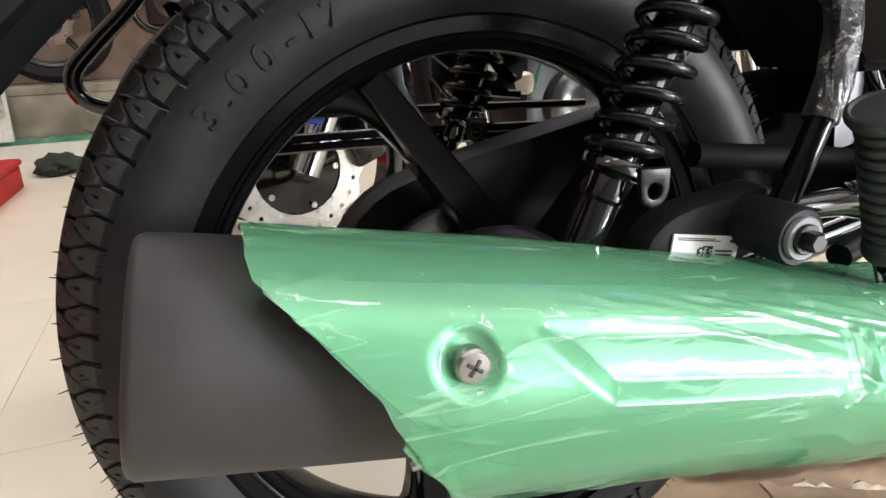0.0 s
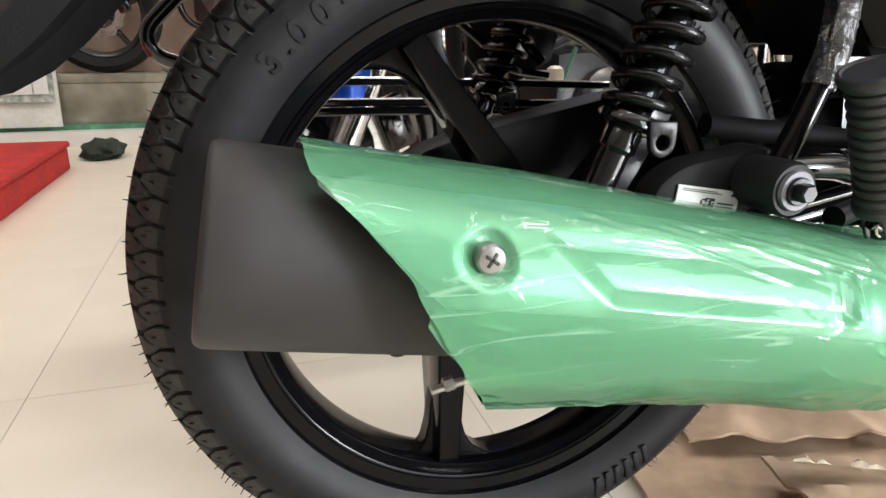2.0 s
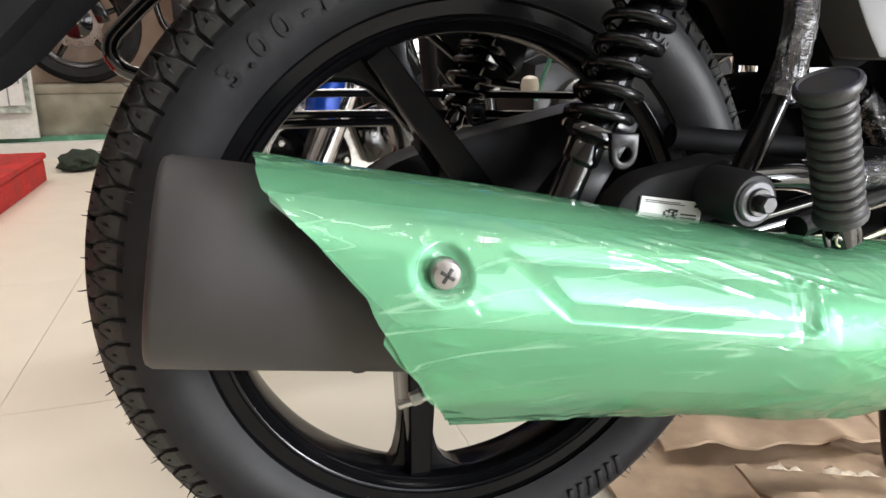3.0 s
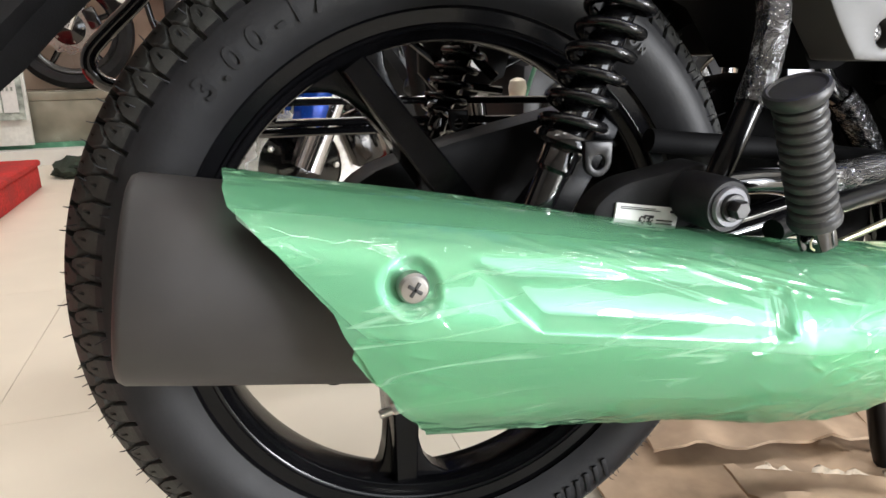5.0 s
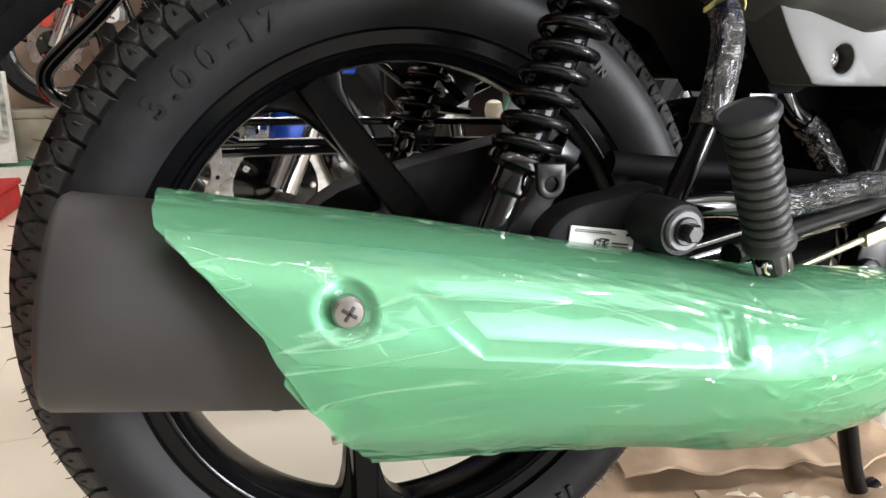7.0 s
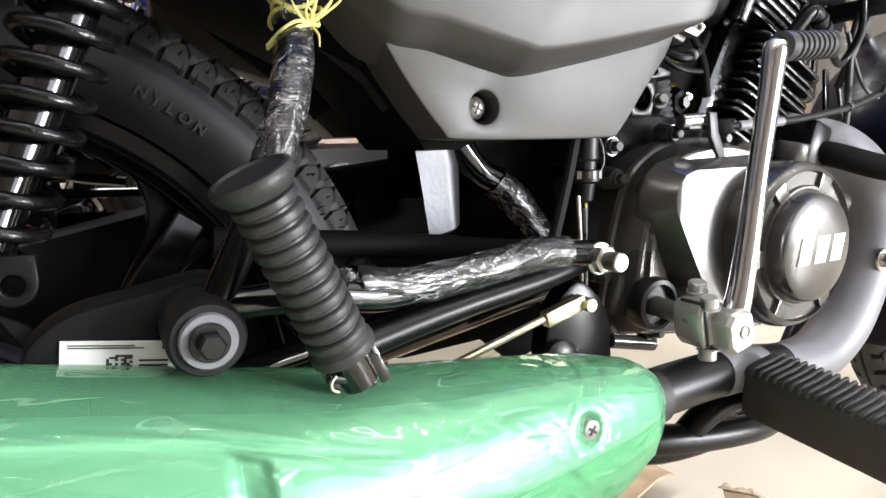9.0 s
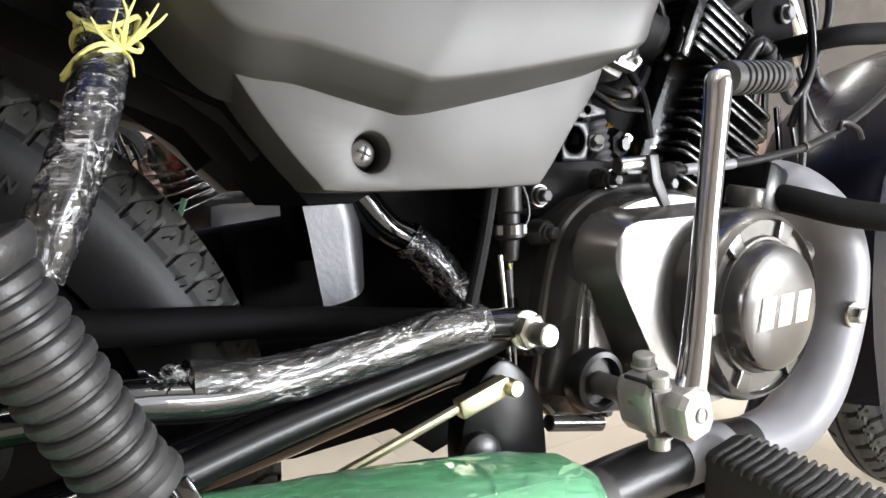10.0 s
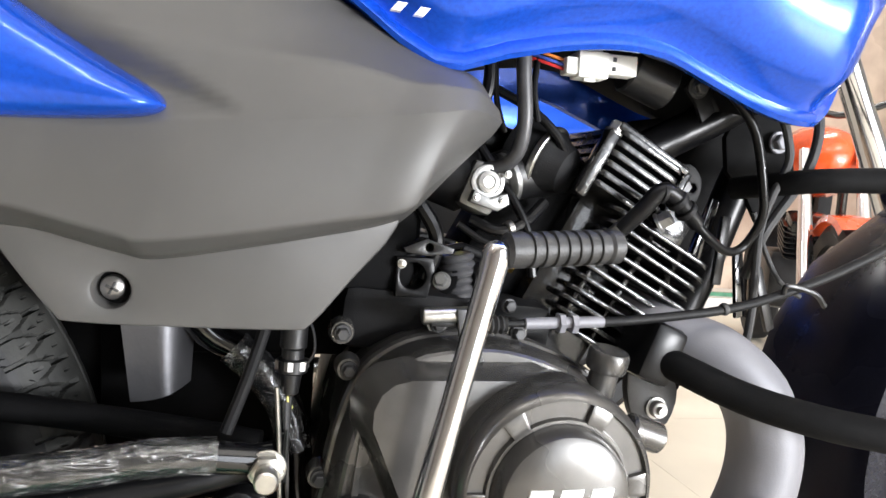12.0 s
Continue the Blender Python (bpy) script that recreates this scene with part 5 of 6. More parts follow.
for x, z in ((.5545, .5695), (.5755, .5685), (.5775, .588)):
    part("screw", hexbolt((x, -.0775, z), .0024, .002, .003), ZINC, throttle)
part("adjuster", rod((.545, -.070, .600), (.545, -.070, .622), .005), CASTING, throttle)
part("inlet_flange", lathe([(.018, 0), (.021, .002), (.021, .006), (.017, .008)], m=axis((.585, -.040, .585), (.62, -.030, .598)), seg=24), CASTING, throttle)
part("rear_joint", rod((.50, -.03, .60), (.56, -.04, .58), .026), MATTE, throttle)
sensor = part("sensor", lathe([(.004, -.016), (.004, -.004), (.0075, -.004), (.0075, .004), (.005, .006), (.005, .016)], m=axis((.590, -.030, .519), (.602, -.032, .514)), seg=6), BRASS, bike, "brass temperature sensor")
part("plug", rod((.560, -.030, .528), (.582, -.030, .521), .0045), MATTE, sensor)
part("wire", tube([(.562, -.030, .528), (.552, -.032, .531)], .002, 8, 2), YELLOW, sensor)
part("sleeve", tube([(.553, -.032, .531), (.535, -.034, .535), (.51, -.038, .536)], .0026, 8), MATTE, sensor)

# dark clutter between the air box and the cylinder
part("gearbox_top", box((.17, .14, .05), pose(.545, .0, .470, 0, 4, 0), .012), MATTE, bike, "black upper gearbox casing")
part("starter_motor", lathe([(.020, 0), (.024, .004), (.024, .07), (.020, .076), (.008, .078), (0, .078)], m=axis((.590, .085, .505), (.50, .025, .520)), seg=28), SATIN, bike, "black starter motor")
part("intake_pipe", tube([(.560, -.030, .575), (.595, -.030, .590), (.640, -.020, .600)], [.020, .022, .024], 20), SATIN, bike)
for pts, r in (([(.480, -.062, .495), (.491, -.064, .507), (.502, -.066, .519), (.530, -.062, .527), (.556, -.045, .531)], .0024),
               ([(.500, -.060, .575), (.516, -.066, .560), (.530, -.066, .535), (.524, -.062, .505)], .0060),
               ([(.570, -.050, .655), (.600, -.058, .640), (.622, -.060, .622), (.640, -.05, .60)], .0036),
               ([(.555, -.078, .690), (.556, -.082, .650), (.548, -.080, .625), (.540, -.07, .60)], .0045),
               ([(.597, -.070, .684), (.594, -.074, .655), (.600, -.072, .63)], .0024),
               ([(.565, -.070, .688), (.562, -.076, .665), (.566, -.074, .64), (.575, -.07, .62)], .0022)):
    part("hose", tube(pts, r, 10), BARBLACK, bike)
part("crankcase_neck", box((.075, .085, .120), pose(.612, .012, .545, 0, TILT, 0), .012), DULLBLACK, bike, "dull black crankcase neck behind the cylinder")
for pts, r in (([(.560, -.048, .552), (.580, -.056, .545), (.602, -.054, .552), (.622, -.046, .570)], .0046), ([(.566, -.040, .610), (.590, -.050, .575), (.606, -.056, .545), (.612, -.058, .510)], .0038), ([(.548, -.056, .548), (.572, -.060, .535), (.600, -.060, .533)], .0028)):
    part("hose", tube(pts, r, 10), BARBLACK, bike)
part("hose_clip", lathe([(.0050, -.003), (.0062, -.002), (.0062, .002), (.0050, .003)], m=axis((.590, -.0565, .5475), (.602, -.054, .552)), seg=16), DULLZINC, bike)
boot = []
for k in range(25):
    t = k / 24
    boot.append((.0125 + .0022 * abs(math.sin(k * math.pi / 4)), .036 * t))
part("ribbed_boot", lathe(boot + [(0, .036)], m=axis((.5565, -.050, .489), (.5495, -.050, .525)), seg=24), HOSEGREY, bike, "grey ribbed rubber boot")
part("seal_ring", lathe([(.0125, -.004), (.0165, -.003), (.0165, .003), (.0125, .004)], m=axis((.5375, -.052, .506), (.520, -.075, .512)), seg=28, closed=True), DULLBLACK, bike, "black rubber ring")
part("cable_guide", plate([(.503, .5290), (.520, .5365), (.5415, .5300), (.5405, .5265), (.520, .5235), (.505, .5255)], -.078, -.058, [(.5225, .5300, .0030)], .0010), SATIN, bike, "black pressed cable guide")
housing = part("switch_housing", plate([(.499, .522), (.527, .522), (.529, .512), (.5245, .492), (.500, .492)], -.074, -.050, [(.5125, .508, .0100)], .0015), BARBLACK, bike, "black switch housing with a round hollow")
part("screw", hexbolt((.503, -.0745, .517), .0028, .002, .0036), ZINC, housing)
block = part("neutral_switch", loft([[(.571 + .0115 * w * math.cos(a), y, .505 + .0140 * w * math.sin(a)) for a in (2 * math.pi * (k + .5) / 6 for k in range(6))] for w, y in ((1, -.045), (1, -.058), (.8, -.064), (.45, -.0655), (.40, -.070))]), BARBLACK, bike, "black moulded switch body")
part("screw", hexbolt((.5755, -.0655, .5095), .0030, .003, .0042), ZINC, block)
for x, z in ((.560, .4865), (.588, .489)):
    part("case_bolt", hexbolt((x, -.075, z), .0046, .006, .0058), SOCKET, bike)
part("case_stud", hexbolt((.535, -.0715, .505), .0050, .008, .007, towards=(-.4, -1, .3)), CASTING, bike)

# clutch cable and its bracket
cable = part("clutch_cable", tube([(.560, -.112, .481), (.577, -.111, .482), (.620, -.110, .484), (.665, -.110, .4865), (.712, -.110, .492), (.761, -.110, .500), (.810, -.110, .515), (.862, -.110, .536), (.91, -.108, .562), (.98, -.10, .62)],
                                   [.0026, .0026, .0036, .0036, .0036, .0036, .0038, .0038, .0038, .0038], 12), MATTE, bike, "black clutch cable")
part("adjuster", rod((.588, -.111, .4825), (.650, -.110, .4855), .0042), PIPEGREY, cable)
for x in (.612, .622):
    part("nut", hexbolt((x, -.1105, .4835), .0075, .005, 0, towards=(1, 0, .04)), PIPEGREY, cable)
part("bellows", lathe([(.004, 0), (.007, .002), (.005, .004), (.007, .006), (.005, .008), (.007, .010), (.005, .012), (.006, .014)], m=axis((.560, -.112, .481), (.60, -.111, .483)), seg=16), PEGRUBBER, cable)
part("cable_end", rod((.512, -.116, .4865), (.548, -.116, .4885), .0058), ZINC, cable)
part("bracket", plate([(.534, .4935), (.543, .4935), (.546, .478), (.556, .458), (.548, .456), (.537, .474)], -.126, -.122, bevel=.001), SOCKET, cable, "bent dark steel cable bracket")
part("bracket_foot", box((.034, .016, .004), pose(.535, -.112, .482), .001), SATIN, cable)
part("clip", tube([(.80, -.114, .513), (.80, -.118, .520), (.825, -.118, .515), (.838, -.116, .505)], .0022, 8), SATIN, cable)
part("band", lathe([(.0046, -.002), (.0052, 0), (.0046, .002)], m=axis((.7515, -.110, .4985), (.79, -.110, .508)), seg=14), INK, cable)

# black brackets and gussets round the down tube
part("far_gusset", plate([(.738, .655), (.800, .668), (.858, .672), (.872, .60), (.858, .556), (.822, .530), (.79, .545), (.752, .600)], .040, .046, [(.765, .632, .007)], .001), DULLBLACK, bike, "black far frame gusset")
gusset = part("frame_gusset", plate([(.795, .640), (.808, .668), (.858, .672), (.872, .610), (.862, .575), (.842, .560), (.822, .590), (.800, .610)], -.030, -.024, [(.838, .605, .010)], .001), DULLBLACK, bike, "black frame gusset")
part("bolt", hexbolt((.846, -.034, .640), .0075, .007, .010), PIPEGREY, gusset)
hanger_plate = part("engine_hanger", plate(smooth_outline([(.735, .606), (.752, .612), (.764, .600), (.762, .582), (.748, .574), (.736, .586)], 3), -.046, -.040, [(.756, .592, .004)], .001), MATTE, bike, "black engine hanger plate")
part("bolt", hexbolt((.745, -.046, .592), .0055, .006, .0078), SOCKET, hanger_plate)
for k, (x, z) in enumerate(((.772, .555), (.788, .540), (.806, .512), (.830, .500))):
    part("hanger_strap", box((.010, .004, .060), pose(x, -.045 - .004 * k, z, 0, 18 - 14 * k, 10), .001), SATIN if k % 2 else GLOSS, bike)

# other leads by the down tube
for name, pts, r in (("throttle_cable", [(.808, -.078, .66), (.816, -.080, .640), (.820, -.080, .618), (.808, -.080, .590), (.800, -.080, .560), (.801, -.080, .494), (.80, -.078, .46)], .0036),
                     ("wiring_loom", [(.848, -.075, .665), (.846, -.080, .640), (.838, -.080, .610), (.815, -.080, .575), (.803, -.080, .555), (.798, -.07, .52)], .0042),
                     ("earth_lead", [(.792, -.080, .575), (.805, -.082, .545), (.820, -.085, .520), (.838, -.09, .508)], .0022)):
    part(name, tube(pts, r, 10), PEGRUBBER, bike)

# frame tubes
for name, pts, r in (("top_tube", [(.66, -.035, .592), (.727, -.035, .628), (.815, -.030, .678), (.90, -.01, .74)], .0165),
                     ("down_tube", [(.87, -.010, .72), (.825, -.010, .60), (.79, -.010, .50), (.755, -.010, .43)], .017),
                     ("seat_tube", [(.30, -.035, .56), (.361, -.035, .462), (.393, -.035, .437), (.432, -.040, .39), (.44, -.05, .33), (.46, -.06, .26)], .012),
                     ("spine_tube", [(.30, 0, .60), (.45, 0, .64), (.66, 0, .60)], .018),
                     ("lower_tube", [(.43, -.06, .22), (.55, -.07, .175), (.70, -.07, .185), (.80, -.05, .26)], .014)):
    part(name, tube(pts, r, 16), GLOSS if name == "seat_tube" else BARBLACK, bike)
seat_tube = next(c for c in bike.children if c.name.startswith("seat_tube"))
part("stretch_film", wrap_mesh([(.386, -.035, .443), (.405, -.036, .426), (.425, -.038, .400), (.437, -.045, .365)], .0124, 14.0, 80, 48, .0012), CLEARFILM, seat_tube, "crinkled clear stretch film", 70)
part("bar_clamp", box((.030, .05, .046), pose(.700, -.092, .462, 0, 20, 0), .006), BARBLACK, bike)
part("engine_mount", plate([(.745, .47), (.765, .44), (.74, .395), (.715, .42), (.715, .46)], -.060, -.052, bevel=.001), GLOSS, bike)
part("mount_bolt", hexbolt((.737, -.060, .440), .0065, .007, .011), ZINC, bike)

# crash bars
part("crash_bar", tube([(.69, -.055, .460), (.707, -.112, .456), (.745, -.150, .441), (.786, -.178, .433), (.829, -.194, .428), (.876, -.208, .422), (.93, -.218, .418), (1.0, -.238, .414)], .0118, 18), DULLBLACK, bike, "dull black lower crash bar")
part("crash_bar", tube([(.80, -.04, .595), (.835, -.095, .604), (.92, -.11, .612), (1.07, -.15, .632)], [.0098, .0100, .0108, .0115], 18), DULLBLACK, bike, "dull black upper crash bar")

lug = part("mount_lug", plate(smooth_outline([(.690, .452), (.722, .446), (.738, .425), (.732, .398), (.716, .392), (.700, .402), (.692, .425)], 3), -.082, -.074, bevel=.0015), SATIN, bike, "black engine mount lug")
part("mount_nut", lathe([(.0088, 0), (.0092, .0015), (.0092, .0022), (.0070, .0026), (.0070, .0075), (.0060, .0085), (.0036, .0085), (.0036, .0125), (0, .0130)], m=axis((.719, -.0815, .411), (.719, -1, .411)), seg=18), DULLZINC, lug, "zinc nut and washer")

# under the seat: inner mudguard, battery box, black plastic, blade of pale plastic
part("inner_mudguard", plate([(.284, .345), (.281, .452), (.36, .462), (.45, .462), (.45, .30), (.32, .29)], .015, .09, bevel=.003), DULLBLACK, bike, "matte black inner mudguard")
part("battery_tray", plate([(.315, .43), (.315, .50), (.47, .50), (.47, .43)], -.005, .02, bevel=.002), DULLBLACK, bike, "matte black battery tray")
part("air_box", box((.22, .14, .15), pose(.41, .0, .565), .02), DULLBLACK, bike, "matte black air box")
part("frame_cover", plate([(.14, .58), (.22, .54), (.255, .525), (.30, .47), (.33, .47), (.50, .55), (.50, .66), (.14, .70)], -.08, .03, bevel=.004), DULLBLACK, bike, "matte black plastic behind the side panel")
part("far_side_panel", plate([(.15, .56), (.25, .53), (.30, .48), (.43, .48), (.50, .55), (.56, .62), (.50, .67), (.15, .77)], .11, .14, bevel=.004), PANEL, bike, "grey far side panel")
rows = []
for x, w, z in ((.300, .040, .520), (.304, .044, .490), (.310, .047, .458), (.318, .038, .404)):
    rows.append([(x + w * k / 14, -.048 + .10 * max(0, k / 14 - .55) ** 2, z + .010 * (k / 14) ** 2 * (z < .41)) for k in range(15)])
part("frame_sleeve", sheet(rows), SLEEVE, bike, "curved bright metal sleeve", 60)
part("drain_tube", tube([(.413, -.108, .486), (.402, -.110, .445), (.389, -.112, .405)], .0042, 10), MATTE, bike)
res = part("brake_switch", lathe([(.009, 0), (.009, .026), (.0075, .028), (.0075, .034), (.0105, .035), (.0105, .043), (.007, .045), (.0055, .058), (.002, .060), (.0018, .12)], m=axis((.429, -.100, .486), (.428, -.101, .40)), seg=18), SATIN, bike, "black brake light switch")
part("switch_nut", lathe([(.0080, 0), (.0118, .0005), (.0118, .0065), (.0080, .0070)], m=axis((.4287, -.1003, .4515), (.428, -.101, .40)), seg=6), DULLZINC, res, "zinc lock nut")
part("wire_loop", tube([(.436, -.101, .482), (.4415, -.103, .470), (.4425, -.104, .457), (.438, -.104, .449), (.431, -.104, .4455)], .0011, 8), SATIN, res)
part("switch_spring", tube([(.4285, -.100, .429), (.4270, -.102, .424), (.4290, -.101, .420), (.4300, -.100, .417)], .0010, 6), YELLOW, res)
part("switch_cable", tube([(.4195, -.102, .432), (.4235, -.101, .388), (.427, -.10, .330)], .0017, 8), ZINC, bike, "bright pull rod")
part("spring_sleeve", tube([(.4265, -.101, .422), (.4275, -.101, .403)], .0023, 8, 2), HOSEGREY, bike)
part("pull_wire", tube([(.4275, -.101, .404), (.4295, -.101, .376), (.4315, -.10, .335)], .0010, 6), DULLZINC, bike)

# rider's footrest
FP = Matrix.Translation((.552, -.230, .277)) @ pose(0, 0, 0, 6, -8, 2)
fp = part("rider_footrest", box((.040, .122, .046), FP @ pose(0, 0, -.007), .006), PEGRUBBER, bike, "black ribbed rubber rider's footrest")
for k in range(18):
    y = -.054 + .0062 * k
    part("rib", tube([FP @ Vector(q) for q in ((-.0205, y, .0125), (-.0185, y - .001, .0160), (-.012, y - .002, .0172), (.0, y - .003, .0176), (.012, y - .002, .0172), (.0185, y - .001, .0160), (.0205, y, .0125))], .0017, 8, 2), PEGRUBBER, fp)
part("end_hole", lathe([(.0026, 0), (.0026, .0008), (0, .0008)], m=axis(FP @ Vector((.0, -.0606, .0)), FP @ Vector((.0, -.08, .0))), seg=14), INK, fp)
part("footrest_bar", tube([(.500, -.140, .228), (.518, -.145, .245), (.545, -.150, .257), (.575, -.165, .262), (.565, -.20, .265)], .0115, 14), BARBLACK, bike)
part("stand_tube", tube([(.42, -.115, .248), (.45, -.135, .239), (.51, -.142, .227), (.59, -.142, .217), (.66, -.12, .205)], .0125, 14), BARBLACK, bike)
part("centre_stand", tube([(.44, -.06, .26), (.49, -.05, .125), (.53, -.05, .015), (.56, -.05, .012)], .011, 14), BARBLACK, bike, "gloss black centre stand leg")

# rear mudguard and grab loop
guard = []
for a, r in ((36, .334), (40, .335), (70, .338), (100, .340), (125, .343), (139, .347), (144, .352), (150, .360), (155, .374), (159, .396), (161, .42)):
    t = radians(a)
    c = Vector((math.cos(t), 0, math.sin(t)))
    w = .075
    guard.append([AX + c * r + Vector((0, -w, 0)), AX + c * (r + .020) + Vector((0, -w - .002, 0)), AX + c * (r + .034) + Vector((0, -w * .7, 0)), AX + c * (r + .040), AX + c * (r + .034) + Vector((0, w * .7, 0)), AX + c * (r + .020) + Vector((0, w, 0)), AX + c * r + Vector((0, w, 0))])
part("rear_mudguard", sheet(guard), MATTE, bike, "matte black rear mudguard", 50)
part("grab_loop", tube([(-.10, .11, .66), (-.18, .105, .585), (-.223, .10, .537), (-.252, .10, .510), (-.270, .10, .490), (-.267, .10, .472), (-.245, .10, .462), (-.18, .105, .45), (-.126, .13, .43)], .0065, 14), GLOSS, bike, "gloss black sari guard rail")
for z in (.447, .427, .418):
    part("guard_rail", tube([(-.14, .130, z - .002), (-.05, .132, z - .003), (.06, .132, z - .006), (.18, .13, z - .01)], .0042, 10), GLOSS, bike)

# far side: footrest hanger and brake pipe
part("far_hanger", plate([(.030, .500), (.060, .512), (.100, .505), (.135, .490), (.128, .462), (.100, .448), (.084, .430), (.060, .422), (.048, .446), (.030, .468)], .165, .172, [(.060, .474, .008), (.098, .478, .010), (.074, .446, .005)], .001), SATIN, bike, "black far footrest hanger")
for pts, r in (([(.02, .16, .50), (.050, .158, .476), (.075, .156, .455), (.12, .155, .447)], .0048), ([(.085, .158, .52), (.090, .155, .485), (.112, .155, .462)], .0056)):
    part("far_pipe", tube(pts, r, 10), GLOSS, bike)

# front wheel, mudguard and fork
FX = Vector((1.28, 0, .295))
shift = Matrix.Translation(FX - AX)
b = tyre_mesh(.293, .222, 60, 10)
bmesh.ops.transform(b, matrix=shift, verts=b.verts)
fw = part("front_wheel", b, RUBBER, bike, "ribbed front tyre", 40)
fw.data.materials.append(TREAD)
b = rim_mesh()
bmesh.ops.transform(b, matrix=shift, verts=b.verts)
part("rim", b, GLOSS, fw)
for k in range(5):
    b = spoke_mesh(k)
    bmesh.ops.transform(b, matrix=shift, verts=b.verts)
    part("spoke", b, GLOSS, fw)
guard = []
for a, r in ((20, .345), (45, .345), (75, .348), (100, .355), (120, .365), (140, .372), (152, .371), (162, .363), (172, .352), (182, .343), (190, .338), (196, .338)):
    t = radians(a)
    c = Vector((math.cos(t), 0, math.sin(t)))
    w = .078
    guard.append([FX + c * (r - .055) + Vector((0, -w, 0)), FX + c * (r - .012) + Vector((0, -w, 0)), FX + c * (r - .003) + Vector((0, -w * .7, 0)), FX + c * (r + .004), FX + c * (r - .003) + Vector((0, w * .7, 0)), FX + c * (r - .012) + Vector((0, w, 0)), FX + c * (r - .055) + Vector((0, w, 0))])
part("front_mudguard", sheet(guard), DEEPBLUE, bike, "dark blue front mudguard", 50)
for y in (-.09, .09):
    part("fork_leg", tube([(1.28, y, .295), (1.18, y, .48), (1.055, y, .705), (.985, y, .83)], [.022, .020, .015, .015], 18), CHROME, bike, "chrome front fork leg")

# ---------------------------------------------------------------- motorcycles parked behind
def parked_bike(label, paint, second, at, turn=0, fender=None):
    """A parked motorcycle seen in parts behind the first: front wheel at its origin, heading towards -x."""
    bk = thing("motorcycle", label, "motorcycle", "motorcycles parked behind")
    wheels = []
    for x in (0.0, 1.26):
        fwheel = part("wheel", lathe([(.222, -.04), (.26, -.048), (.285, -.035), (.293, 0), (.285, .035), (.26, .048), (.222, .04)], (x, 0, .293), 64, closed=True), RUBBER, bk)
        part("rim", lathe([(.226, -.03), (.21, -.028), (.19, -.02), (.19, .02), (.21, .028), (.226, .03)], (x, 0, .293), 64, closed=True), GLOSS, fwheel)
        for k in range(5):
            t = radians(72 * k + 20)
            c = Vector((math.cos(t), 0, math.sin(t)))
            part("spoke", tube([Vector((x, 0, .293)) + c * .03, Vector((x, 0, .293)) + c * .20], [.018, .013], 10, 2), GLOSS, fwheel)
        wheels.append(fwheel)
    n = 60
    outer = [(math.cos(2 * math.pi * k / n) * (.120 + .006 * math.cos(12 * 2 * math.pi * k / n)), .293 + math.sin(2 * math.pi * k / n) * (.120 + .006 * math.cos(12 * 2 * math.pi * k / n))) for k in range(n)]
    holes = [(.104 * math.cos(radians(a)), .293 + .104 * math.sin(radians(a)), .0042) for a in range(0, 360, 15)] + [(0, .293, .078)]
    disc = part("brake_disc", plate(outer, -.058, -.053, holes, 0), ZINC, wheels[0], "drilled petal brake disc")
    part("disc_carrier", lathe([(.082, -.004), (.082, .004), (.05, .012), (.02, .02), (0, .02)], (0, -.050, .293), 40), GLOSS, wheels[0])
    for k in range(5):
        t = radians(72 * k)
        part("disc_bolt", hexbolt((.066 * math.cos(t), -.058, .293 + .066 * math.sin(t)), .006, .005), ZINC, wheels[0])
    part("caliper", box((.06, .045, .10), pose(.115, -.06, .34, 0, -20, 0), .01), GLOSS, wheels[0])
    for y in (-.085, .085):
        part("fork_leg", tube([(0, y, .293), (.09, y, .48), (.20, y, .70), (.26, y, .82)], [.026, .024, .018, .018], 16), CHROME, bk, "bright fork leg")
    gd = []
    for a in range(50, 130, 10):
        t = radians(a)
        c = Vector((math.cos(t), 0, math.sin(t)))
        gd.append([Vector((0, 0, .293)) + c * (.312 + dr) + Vector((0, y, 0)) for dr, y in ((-.02, -.06), (0, -.055), (.006, 0), (0, .055), (-.02, .06))])
    part("front_mudguard", sheet(gd), fender or MATTE, bk)
    part("engine", box((.30, .24, .22), pose(.60, 0, .36), .03), SATIN, bk, "black engine block")
    part("engine_cover", lathe([(.075, 0), (.075, .02), (.06, .03), (0, .034)], m=axis((.57, -.12, .36), (.57, -1, .36)), seg=36), ENGINE, bk)
    part("cylinder", box((.13, .14, .16), pose(.50, 0, .53, 0, -20, 0), .02), FINBLACK, bk)
    for k in range(7):
        part("fin", fin(pose(.47 + .007 * k, 0, .47 + .019 * k, 0, -20, 0), .17, .17, .004), FINBLACK, bk)
    part("radiator_shroud", plate([(.0, .52), (.12, .502), (.114, .487), (.045, .490), (.028, .42), (.012, .380), (-.030, .382), (-.018, .45)], -.16, -.12, bevel=.006), paint, bk)
    part("tank_shroud", plate([(.192, .528), (.232, .520), (.242, .558), (.200, .574)], -.17, -.12, bevel=.006), paint, bk)
    part("body_panel", plate(smooth_outline([(.250, .562), (.295, .556), (.318, .50), (.314, .42), (.262, .405), (.226, .455)], 4), -.17, -.13, bevel=.008), second, bk)
    for k in range(3):                          # leaf-shaped slashes and a row of print
        x, z = .232 + .008 * k, .489 + .013 * k
        part("decal", plate([(x, z), (x + .030, z + .009), (x + .062, z + .029), (x + .052, z + .015), (x + .026, z + .001)], -.1722, -.169, bevel=0), INK, bk, "black slash decal")
    for k in range(5):
        x, z = .240 + .0115 * k, .446 - .0035 * k
        part("print_bar", plate([(x, z), (x + .009, z - .003), (x + .009, z - .014), (x, z - .011)], -.1722, -.169, bevel=0), INK, bk)
